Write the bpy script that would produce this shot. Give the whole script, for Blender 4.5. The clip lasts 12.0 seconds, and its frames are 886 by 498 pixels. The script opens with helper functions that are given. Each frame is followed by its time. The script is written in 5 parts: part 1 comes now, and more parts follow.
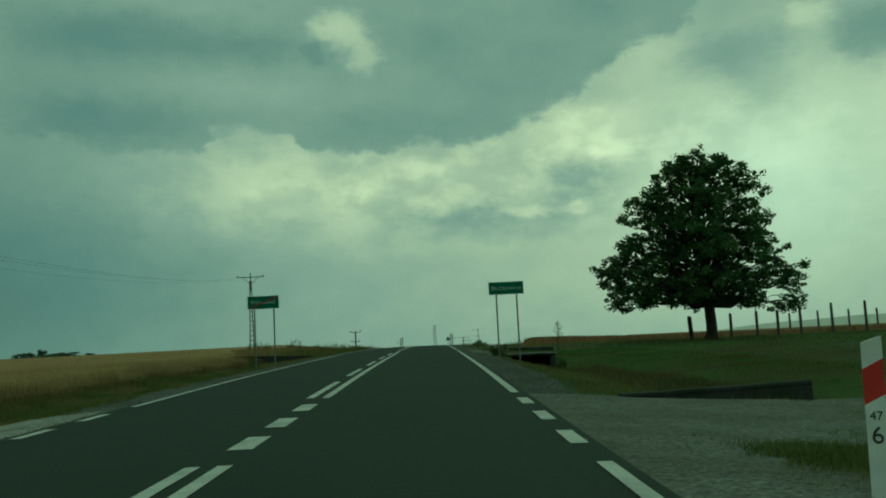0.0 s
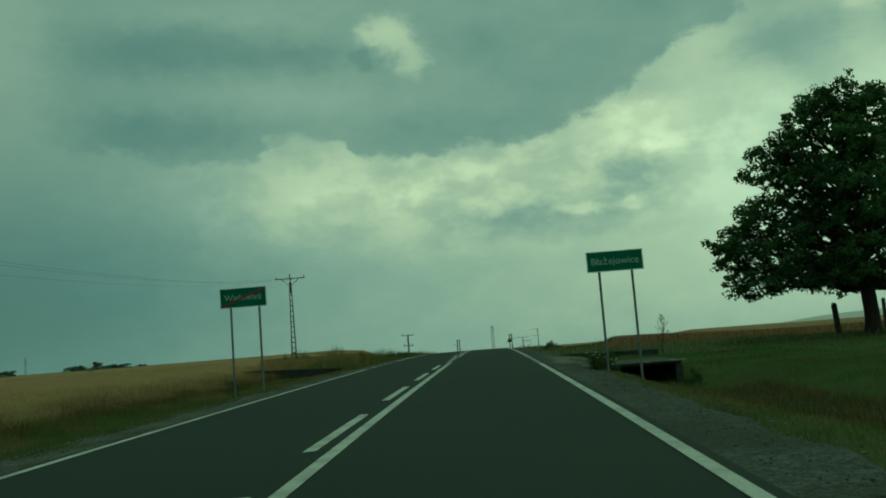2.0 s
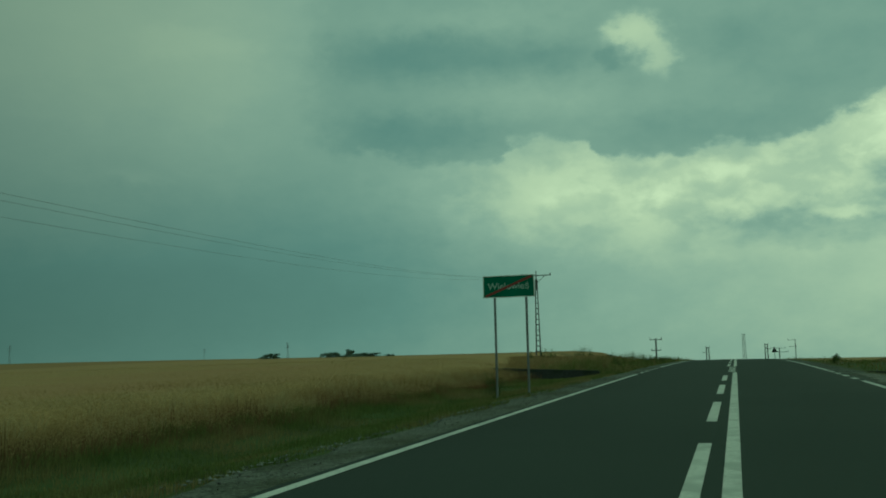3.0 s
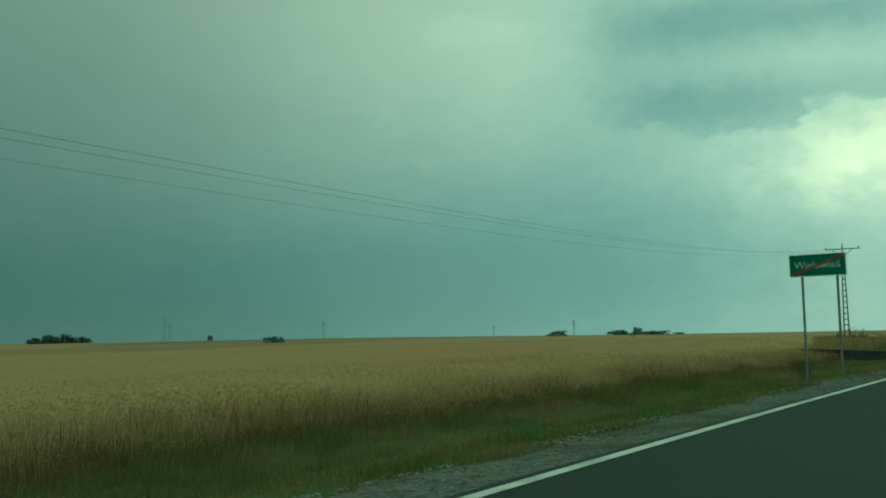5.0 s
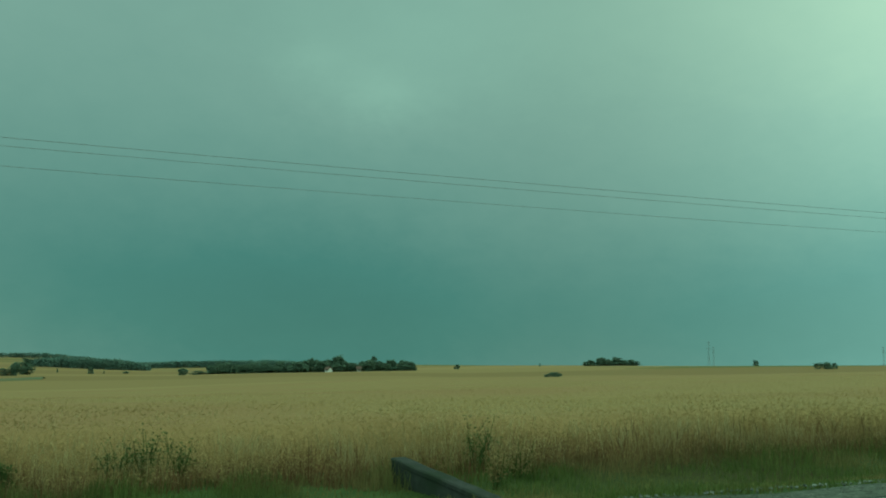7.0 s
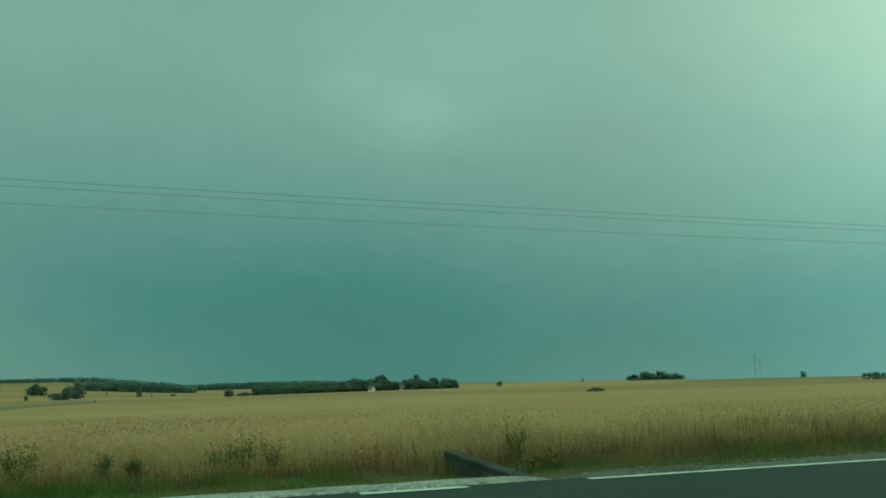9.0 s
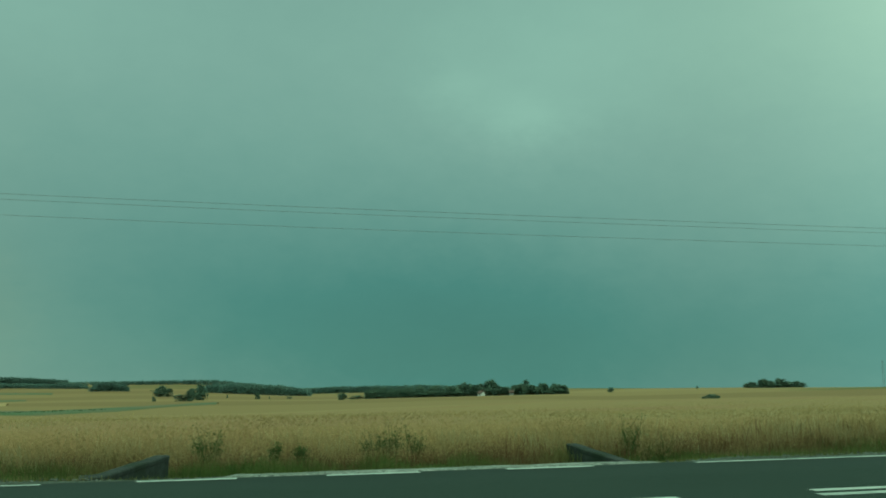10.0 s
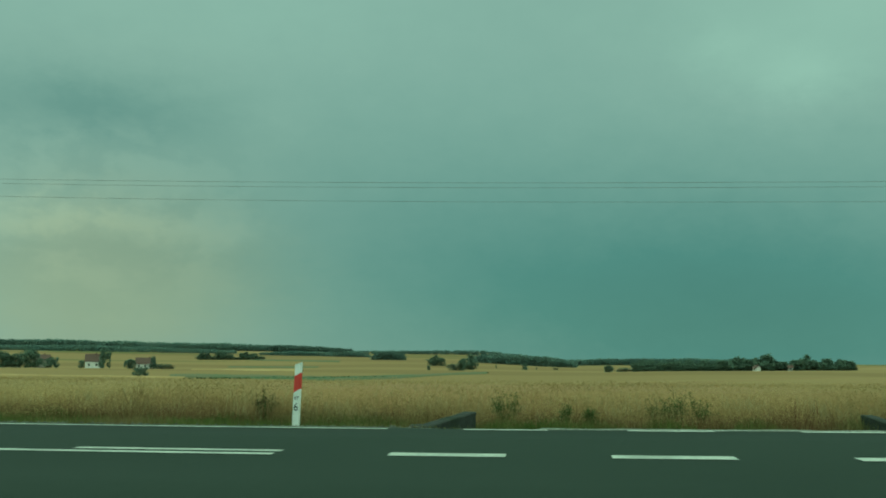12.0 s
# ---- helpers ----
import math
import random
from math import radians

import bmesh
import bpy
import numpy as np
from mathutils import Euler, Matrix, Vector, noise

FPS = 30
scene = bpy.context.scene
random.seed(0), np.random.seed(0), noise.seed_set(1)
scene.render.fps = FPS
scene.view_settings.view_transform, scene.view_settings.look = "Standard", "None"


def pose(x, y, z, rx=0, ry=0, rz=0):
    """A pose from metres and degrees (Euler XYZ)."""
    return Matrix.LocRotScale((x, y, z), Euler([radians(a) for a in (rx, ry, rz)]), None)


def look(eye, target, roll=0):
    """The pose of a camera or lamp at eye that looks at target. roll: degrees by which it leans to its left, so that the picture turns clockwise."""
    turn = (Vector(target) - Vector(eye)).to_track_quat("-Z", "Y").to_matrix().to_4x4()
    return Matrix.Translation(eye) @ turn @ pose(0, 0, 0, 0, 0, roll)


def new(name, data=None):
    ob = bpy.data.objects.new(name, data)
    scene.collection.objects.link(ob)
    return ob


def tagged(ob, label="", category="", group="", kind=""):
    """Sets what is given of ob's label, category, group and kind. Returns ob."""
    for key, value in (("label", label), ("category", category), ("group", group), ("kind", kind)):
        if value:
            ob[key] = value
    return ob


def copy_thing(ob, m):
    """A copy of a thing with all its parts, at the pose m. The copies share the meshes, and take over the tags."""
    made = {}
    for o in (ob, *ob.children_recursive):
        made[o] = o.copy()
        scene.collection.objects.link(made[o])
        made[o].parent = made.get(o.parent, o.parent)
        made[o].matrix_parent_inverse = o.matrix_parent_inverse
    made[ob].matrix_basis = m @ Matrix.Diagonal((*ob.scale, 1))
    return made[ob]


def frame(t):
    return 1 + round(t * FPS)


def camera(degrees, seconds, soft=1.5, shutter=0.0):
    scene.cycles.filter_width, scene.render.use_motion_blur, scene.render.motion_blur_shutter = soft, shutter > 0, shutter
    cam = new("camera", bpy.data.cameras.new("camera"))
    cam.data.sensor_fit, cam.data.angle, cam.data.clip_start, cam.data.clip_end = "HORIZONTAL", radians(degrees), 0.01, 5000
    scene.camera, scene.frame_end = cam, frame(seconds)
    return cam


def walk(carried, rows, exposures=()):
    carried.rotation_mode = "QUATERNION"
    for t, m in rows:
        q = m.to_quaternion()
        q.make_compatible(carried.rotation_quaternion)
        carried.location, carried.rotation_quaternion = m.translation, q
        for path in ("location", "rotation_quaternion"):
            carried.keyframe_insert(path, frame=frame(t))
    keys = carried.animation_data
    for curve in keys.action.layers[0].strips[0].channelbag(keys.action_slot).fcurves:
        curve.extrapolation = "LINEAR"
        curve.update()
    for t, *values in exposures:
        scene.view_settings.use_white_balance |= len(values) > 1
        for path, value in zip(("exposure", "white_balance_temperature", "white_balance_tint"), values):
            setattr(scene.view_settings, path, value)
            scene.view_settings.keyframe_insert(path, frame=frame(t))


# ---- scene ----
# camera: a car rolls along the road, stops and backs into the gravel exit
cam = camera(53.10, 12.0, soft=1.9)
PATH = [
    (0.0, 1.847, -0.010, 1.027, 96.026, 2.789, -0.715),
    (0.5, 1.922, 3.570, 1.088, 96.034, 2.899, -0.802),
    (1.0, 1.987, 7.047, 1.143, 96.005, 3.059, -1.071),
    (1.5, 1.986, 9.851, 1.199, 96.040, 3.937, -1.183),
    (1.7, 1.907, 10.960, 1.219, 96.140, 4.186, -0.920),
    (2.0, 1.642, 12.462, 1.247, 96.325, 4.374, 2.989),
    (2.5, 1.115, 14.010, 1.316, 96.735, 4.170, 10.985),
    (3.0, 0.198, 15.464, 1.296, 97.063, 1.159, 18.190),
    (3.2, -0.025, 15.687, 1.337, 96.586, 1.164, 20.016),
    (3.6, -0.240, 16.050, 1.322, 95.886, 0.335, 22.484),
    (4.0, -0.241, 15.900, 1.314, 95.146, 0.632, 22.778),
    (4.4, -0.052, 15.401, 1.308, 94.785, 1.063, 24.552),
    (4.8, 0.200, 14.620, 1.316, 95.243, 0.880, 31.336),
    (5.0, 0.290, 14.322, 1.328, 95.896, 0.592, 36.398),
    (5.5, 0.741, 13.420, 1.265, 96.713, 0.135, 49.710),
    (6.0, 1.368, 12.556, 1.293, 97.059, -0.742, 60.597),
    (6.5, 1.906, 12.147, 1.286, 97.011, 0.079, 66.377),
    (7.0, 2.384, 11.806, 1.272, 97.475, -0.513, 70.278),
    (7.2, 2.520, 11.795, 1.262, 97.575, -0.300, 71.121),
    (7.6, 2.851, 11.650, 1.223, 97.936, 0.000, 72.399),
    (8.0, 3.353, 11.505, 1.186, 98.399, 0.250, 72.441),
    (8.4, 3.936, 11.330, 1.151, 98.761, 0.600, 72.193),
    (8.8, 4.520, 11.092, 1.130, 98.825, 0.950, 72.599),
    (9.0, 4.809, 10.953, 1.140, 98.592, 0.516, 72.986),
    (9.5, 5.568, 10.666, 1.090, 98.897, 0.073, 74.885),
    (10.0, 6.617, 10.166, 1.054, 98.946, -0.057, 79.943),
    (10.5, 7.152, 9.919, 0.993, 98.254, -1.194, 87.617),
    (11.0, 7.628, 9.733, 0.962, 97.643, -1.626, 94.862),
    (11.5, 7.678, 9.729, 0.958, 97.191, -1.003, 97.289),
    (12.0, 7.651, 9.733, 0.955, 97.010, -0.971, 96.807),
]
walk(cam, [(t, pose(*p)) for t, *p in PATH],
     exposures=[(0.0, -1.12, 5700, -55), (1.5, -1.12, 5700, -55), (2.5, -1.11, 5660, -56), (3.0, -1.03, 5650, -54), (5.0, -0.38, 5550, -52), (6.0, 0.0, 5500, -53), (9.5, 0.20, 5500, -52), (10.5, 0.27, 5560, -51), (12.0, 0.34, 5660, -50)])

# ---- world and light ----
world = bpy.data.worlds.new("stormy_sky")
scene.world = world
world.use_nodes = True
wn, wl = world.node_tree.nodes, world.node_tree.links
wn.clear()


def wmath(op, a, b=None, c=None):
    n = wn.new("ShaderNodeMath")
    n.operation = op
    for i, q in enumerate((a, b, c)):
        if q is None:
            continue
        if isinstance(q, (int, float)):
            n.inputs[i].default_value = q
        else:
            wl.new(q, n.inputs[i])
    return n.outputs[0]


def wnoise(scale, detail, rough, vec):
    n = wn.new("ShaderNodeTexNoise")
    n.inputs["Scale"].default_value = scale
    n.inputs["Detail"].default_value = detail
    n.inputs["Roughness"].default_value = rough
    wl.new(vec, n.inputs["Vector"])
    return n


wco = wn.new("ShaderNodeTexCoord")
wsep = wn.new("ShaderNodeSeparateXYZ")
wl.new(wco.outputs["Generated"], wsep.inputs[0])
az0 = wmath("MULTIPLY", wmath("ARCTAN2", wmath("MULTIPLY", wsep.outputs[0], -1.0), wsep.outputs[1]), 57.2958)
el0 = wmath("MULTIPLY", wmath("ARCSINE", wsep.outputs[2]), 57.2958)
# stretch the lookup so that clouds lie in flat layers
wflat = wn.new("ShaderNodeCombineXYZ")
wl.new(wmath("MULTIPLY", az0, 0.065), wflat.inputs[0])
wl.new(wmath("MULTIPLY", el0, 0.10), wflat.inputs[1])
warp = wnoise(3.6, 8.0, 0.62, wflat.outputs[0])
wsc = wn.new("ShaderNodeSeparateColor")
wl.new(warp.outputs["Color"], wsc.inputs[0])
curl = wnoise(13.0, 5.0, 0.6, wflat.outputs[0])
wsd = wn.new("ShaderNodeSeparateColor")
wl.new(curl.outputs["Color"], wsd.inputs[0])
az = wmath("ADD", az0, wmath("ADD", wmath("MULTIPLY", wmath("SUBTRACT", wsc.outputs[0], 0.5), 3.0), wmath("MULTIPLY", wmath("SUBTRACT", wsd.outputs[0], 0.5), 1.8)))
el = wmath("ADD", el0, wmath("ADD", wmath("MULTIPLY", wmath("SUBTRACT", wsc.outputs[1], 0.5), 1.8), wmath("MULTIPLY", wmath("SUBTRACT", wsd.outputs[1], 0.5), 1.2)))


def blob(a, e, wa, we, amount, sharp=1.0):
    """A patch of cloud or gap at azimuth a and elevation e (degrees), widths wa, we; sharp above 1 gives it an edge."""
    da = wmath("DIVIDE", wmath("SUBTRACT", az, a), wa)
    de = wmath("DIVIDE", wmath("SUBTRACT", el, e), we)
    r2 = wmath("ADD", wmath("MULTIPLY", da, da), wmath("MULTIPLY", de, de))
    if sharp != 1.0:
        r2 = wmath("POWER", r2, sharp)
    return wmath("MULTIPLY", wmath("EXPONENT", wmath("MULTIPLY", r2, -1.0)), amount)


def total(start, blobs):
    out = start
    for q in blobs:
        out = wmath("ADD", blob(*q), out)
    return out


# open sky and high veils
lum = total(0.47, [
    (4.0, 10.2, 15.0, 3.8, 0.21, 1.5),
    (-22.0, 9.0, 14.0, 8.0, 0.36),
    (-4.0, 3.5, 15.0, 4.0, 0.07),
    # tall heads below the deck
    (-10.3, 13.0, 4.6, 1.7, 0.16, 2.0),
    (-12.1, 11.5, 1.4, 0.8, 0.09, 1.5),
    (-9.5, 13.6, 2.2, 0.6, 0.06),
    (11.2, 12.5, 3.4, 1.4, 0.05, 2.0),
    (1.2, 11.1, 3.4, 0.7, 0.08, 1.5),
    (4.0, 9.9, 1.5, 0.7, 0.09, 1.5),
    (8.6, 8.7, 1.3, 0.6, 0.08, 1.5),
    (9.5, 10.2, 2.6, 0.6, 0.05),
    # grey shelf in the middle distance, with lit shreds on it
    (-4.6, 8.1, 6.2, 1.15, -0.21, 1.6),
    (-10.0, 9.9, 2.6, 1.2, -0.19, 1.5),
    (-6.8, 8.3, 1.8, 0.4, 0.20, 1.5),
    (-9.9, 8.4, 0.9, 0.45, 0.20, 1.5),
    (-0.4, 9.0, 1.4, 0.35, 0.07),
    (-5.0, 6.7, 7.0, 0.45, -0.06, 1.5),
    (2.0, 6.0, 5.0, 0.5, 0.03),
    # ragged dark cloud high over the tree
    (-14.6, 17.0, 3.0, 2.0, 0.12),
    (-20.2, 16.6, 3.4, 1.4, -0.20, 1.4),
    (-21.8, 14.4, 2.4, 1.2, -0.16, 1.4),
    (-28.4, 16.6, 2.8, 1.7, -0.26, 1.5),
    (-24.4, 18.2, 1.5, 0.7, 0.16, 1.5),
    (-24.0, 13.5, 10.0, 4.0, 0.08),
])
lum = total(lum, [
    (30.0, 6.0, 13.0, 8.0, -0.13),
    (12.0, 10.0, 6.0, 3.0, 0.07),
    (32.0, 17.0, 4.5, 6.0, 0.055),
    (20.0, 4.5, 10.0, 6.5, -0.10),
    (50.0, 2.0, 30.0, 6.0, -0.14),
    (40.0, 18.0, 9.0, 8.0, 0.06),
    (56.0, 24.0, 20.0, 9.0, 0.12),
    (77.0, 4.0, 14.0, 8.0, -0.15),
    (90.0, 4.0, 16.0, 8.0, -0.09),
    (75.0, 17.0, 5.0, 2.4, 0.05),
    (119.0, 1.5, 11.0, 4.6, 0.03, 2.0),
    (100.0, 6.0, 14.0, 8.0, -0.09),
    (121.0, 8.2, 6.0, 1.6, 0.07, 2.0),
    (112.5, 7.6, 3.6, 1.2, 0.04, 2.0),
    (119.5, 14.6, 8.0, 1.9, -0.13),
    (108.0, 14.5, 3.0, 1.5, 0.03),
    (79.0, 19.4, 2.2, 1.2, 0.035),
    (75.0, 17.2, 2.2, 1.2, 0.04),
    (112.0, 22.0, 20.0, 5.0, 0.07),
    (42.0, 5.0, 14.0, 8.0, -0.07),
    (53.0, 5.0, 10.0, 7.0, -0.05),
    (74.0, 21.0, 12.0, 5.0, 0.06),
    (34.0, 19.8, 4.0, 1.0, 0.025, 2.0),
    (37.5, 11.3, 1.6, 0.5, 0.04),
])
# the big dark cloud deck over the road, with a lower edge that climbs to the right
wedge = wn.new("ShaderNodeValToRGB")
er = wedge.color_ramp.elements
EDGE = [(-40, 30.0), (-20, 21.3), (-16.6, 18.3), (-12.5, 16.9), (-10.6, 15.5), (-8.0, 14.4), (-5.7, 13.4), (-1.9, 12.5), (7.6, 12.5), (8.5, 13.6), (11.2, 14.0), (13.6, 13.7), (14.8, 12.5), (20, 12.8), (27, 12.9)]
while len(er) < len(EDGE):
    er.new(0.5)
for q, (a, e) in zip(er, EDGE):
    q.position = (a + 40) / 100
    q.color = (e / 30, e / 30, e / 30, 1)
wl.new(wmath("DIVIDE", wmath("ADD", az, 40.0), 100.0), wedge.inputs[0])


def wstep(lo, hi, value):
    n = wn.new("ShaderNodeMapRange")
    n.interpolation_type = "SMOOTHSTEP"
    n.inputs["From Min"].default_value, n.inputs["From Max"].default_value = lo, hi
    wl.new(value, n.inputs["Value"])
    return n.outputs[0]


cumulus = wnoise(4.2, 7.0, 0.55, wflat.outputs[0])
cumulus.inputs["Distortion"].default_value = 0.15
over = wmath("SUBTRACT", wmath("ADD", el, wmath("MULTIPLY", wmath("SUBTRACT", cumulus.outputs[0], 0.5), 2.6)), wmath("MULTIPLY", wedge.outputs[0], 30.0))
deck = wmath("MULTIPLY", wstep(-0.35, 0.55, over), wmath("SUBTRACT", 1.0, wstep(24.5, 28.0, az)))
deck_lum = total(0.415, [
    (21.5, 17.0, 6.0, 5.0, -0.05),
    (18.5, 19.2, 7.5, 1.5, -0.11, 1.5),
    (10.0, 19.0, 3.0, 0.9, -0.06, 1.5),
    (14.0, 16.6, 6.5, 1.0, 0.05),
    (8.0, 16.2, 6.0, 1.1, 0.05),
    (14.0, 21.6, 8.0, 0.8, 0.06),
    (20.5, 14.3, 6.0, 1.5, -0.11, 1.5),
    (1.0, 14.0, 5.5, 1.2, -0.06, 1.5),
    (-6.0, 17.0, 5.0, 2.6, -0.04),
    (-1.0, 19.5, 2.4, 1.6, -0.05),
    (-12.0, 20.6, 3.0, 1.4, -0.06),
    (5.2, 20.2, 1.6, 1.1, 0.30, 1.6),
    (3.6, 18.6, 1.1, 1.3, 0.22, 1.6),
    (6.5, 18.7, 1.1, 0.8, -0.10, 2.0),
])
lum = wmath("ADD", wmath("MULTIPLY", lum, wmath("SUBTRACT", 1.0, deck)), wmath("MULTIPLY", deck_lum, deck))
fine = wnoise(4.5, 8.0, 0.58, wflat.outputs[0])
ripple = wmath("SUBTRACT", 0.15, wmath("MULTIPLY", wstep(12.0, 30.0, az0), 0.11))
lum = wmath("ADD", lum, wmath("MULTIPLY", wmath("SUBTRACT", fine.outputs[0], 0.5), ripple))
puff = wmath("MULTIPLY", wmath("SUBTRACT", wstep(0.40, 0.60, cumulus.outputs[0]), 0.45), wmath("SUBTRACT", 1.0, deck))
bright_zone = wmath("ADD", blob(-4.0, 10.5, 22.0, 4.0, 0.13, 2.0), blob(119.0, 9.0, 10.0, 6.0, 0.06, 2.0))
lum = wmath("ADD", lum, wmath("MULTIPLY", puff, bright_zone))
# overhead, out of view, the veil is thin and bright
zen = wn.new("ShaderNodeMapRange")
zen.inputs["From Min"].default_value = 28.0
zen.inputs["From Max"].default_value = 60.0
wl.new(el0, zen.inputs["Value"])
lum = wmath("ADD", lum, wmath("MULTIPLY", zen.outputs[0], 0.30))


def wcolour(stops):
    n = wn.new("ShaderNodeValToRGB")
    r = n.color_ramp.elements
    while len(r) < len(stops):
        r.new(0.5)
    for q, (p, c) in zip(r, stops):
        q.position, q.color = p, (*c, 1)
    wl.new(lum, n.inputs[0])
    return n


wwarm = wcolour([(0.0, (0.06, 0.09, 0.095)), (0.25, (0.154, 0.195, 0.202)), (0.5, (0.308, 0.314, 0.294)), (0.75, (0.565, 0.495, 0.400)), (1.0, (0.90, 0.745, 0.58))])
wcool = wcolour([(0.0, (0.05, 0.09, 0.09)), (0.25, (0.122, 0.195, 0.198)), (0.5, (0.316, 0.345, 0.342)), (0.75, (0.50, 0.53, 0.50)), (1.0, (0.74, 0.74, 0.70))])
wramp = wn.new("ShaderNodeMix")
wramp.data_type = "RGBA"
west = wmath("MULTIPLY", wstep(32.0, 74.0, az0), wmath("SUBTRACT", 1.0, blob(119.0, 5.0, 14.0, 11.0, 1.0)))
west = wmath("ADD", west, blob(-22.0, 8.0, 8.0, 7.0, 0.45))
wl.new(west, wramp.inputs[0])
wl.new(wwarm.outputs[0], wramp.inputs[6])
wl.new(wcool.outputs[0], wramp.inputs[7])
nish = wn.new("ShaderNodeTexSky")
nish.sky_type = "NISHITA"
nish.sun_disc = False
nish.sun_elevation = radians(48)
nish.sun_rotation = radians(200)
wadd = wn.new("ShaderNodeMix")
wadd.data_type = "RGBA"
wadd.blend_type = "ADD"
wadd.inputs[0].default_value = 0.004
wgain = wn.new("ShaderNodeMapRange")
wgain.interpolation_type = "SMOOTHSTEP"
for key, val in (("From Min", 18.0), ("From Max", 66.0), ("To Min", 2.25), ("To Max", 0.84)):
    wgain.inputs[key].default_value = val
wl.new(az0, wgain.inputs["Value"])
wmul = wn.new("ShaderNodeVectorMath")
wmul.operation = "SCALE"
wsand = wn.new("ShaderNodeMix")
wsand.data_type = "RGBA"
wsand.blend_type = "MULTIPLY"
wl.new(blob(117.5, 4.6, 10.0, 5.2, 0.75, 1.6), wsand.inputs[0])
wl.new(wramp.outputs[2], wsand.inputs[6])
wsand.inputs[7].default_value = (1.16, 0.97, 0.80, 1)
wl.new(wsand.outputs[2], wmul.inputs[0])
wl.new(wgain.outputs[0], wmul.inputs["Scale"])
wl.new(wmul.outputs[0], wadd.inputs[6])
wl.new(nish.outputs[0], wadd.inputs[7])
wbg = wn.new("ShaderNodeBackground")
wbg.inputs["Strength"].default_value = 1.0
wl.new(wadd.outputs[2], wbg.inputs["Color"])
wout = wn.new("ShaderNodeOutputWorld")
wl.new(wbg.outputs[0], wout.inputs["Surface"])

sun_data = bpy.data.lights.new("sun", "SUN")
sun_data.energy = 0.6
sun_data.angle = radians(25)
sun_data.color = (1.0, 0.95, 0.86)
sun = new("sun", sun_data)
sun.matrix_world = look((0, 0, 60), (12, 36, 0))

# ---- materials ----
def mat(name, c1, c2, scale=8.0, rough=0.9, bump=0.3, c3=None, big=0.4, metal=0.0, stretch=None, island=0.0, spec=0.5):
    """A principled material: grain of c1 and c2, stains towards c3 at a larger scale, bump."""
    m = bpy.data.materials.new(name)
    m.use_nodes = True
    nt = m.node_tree
    bsdf = nt.nodes["Principled BSDF"]
    co = nt.nodes.new("ShaderNodeTexCoord")
    vec = co.outputs["Object"]
    if stretch:
        mp = nt.nodes.new("ShaderNodeMapping")
        mp.inputs["Scale"].default_value = stretch
        nt.links.new(vec, mp.inputs[0])
        vec = mp.outputs[0]
    n1 = nt.nodes.new("ShaderNodeTexNoise")
    n1.inputs["Scale"].default_value = scale
    n1.inputs["Detail"].default_value = 6.0
    n1.inputs["Roughness"].default_value = 0.65
    nt.links.new(vec, n1.inputs["Vector"])
    r1 = nt.nodes.new("ShaderNodeValToRGB")
    r1.color_ramp.elements[0].position, r1.color_ramp.elements[1].position = 0.32, 0.68
    r1.color_ramp.elements[0].color, r1.color_ramp.elements[1].color = (*c1, 1), (*c2, 1)
    nt.links.new(n1.outputs[0], r1.inputs[0])
    col = r1.outputs[0]
    n2 = nt.nodes.new("ShaderNodeTexNoise")
    n2.inputs["Scale"].default_value = big
    n2.inputs["Detail"].default_value = 4.0
    nt.links.new(vec, n2.inputs["Vector"])
    if c3:
        mr = nt.nodes.new("ShaderNodeMapRange")
        mr.interpolation_type = "SMOOTHSTEP"
        mr.inputs["From Min"].default_value, mr.inputs["From Max"].default_value = 0.42, 0.66
        nt.links.new(n2.outputs[0], mr.inputs["Value"])
        mx = nt.nodes.new("ShaderNodeMix")
        mx.data_type = "RGBA"
        nt.links.new(mr.outputs[0], mx.inputs[0])
        nt.links.new(col, mx.inputs[6])
        mx.inputs[7].default_value = (*c3, 1)
        col = mx.outputs[2]
    if island:
        geo = nt.nodes.new("ShaderNodeNewGeometry")
        hs = nt.nodes.new("ShaderNodeHueSaturation")
        mr2 = nt.nodes.new("ShaderNodeMapRange")
        mr2.inputs["To Min"].default_value, mr2.inputs["To Max"].default_value = 1 - island, 1 + island
        nt.links.new(geo.outputs["Random Per Island"], mr2.inputs["Value"])
        nt.links.new(mr2.outputs[0], hs.inputs["Value"])
        nt.links.new(col, hs.inputs["Color"])
        col = hs.outputs[0]
    nt.links.new(col, bsdf.inputs["Base Color"])
    bsdf.inputs["Roughness"].default_value = rough
    bsdf.inputs["Metallic"].default_value = metal
    bsdf.inputs["Specular IOR Level"].default_value = spec
    if bump:
        bp = nt.nodes.new("ShaderNodeBump")
        bp.inputs["Strength"].default_value = bump
        bp.inputs["Distance"].default_value = 0.02
        nt.links.new(n1.outputs[0], bp.inputs["Height"])
        nt.links.new(bp.outputs[0], bsdf.inputs["Normal"])
    return m


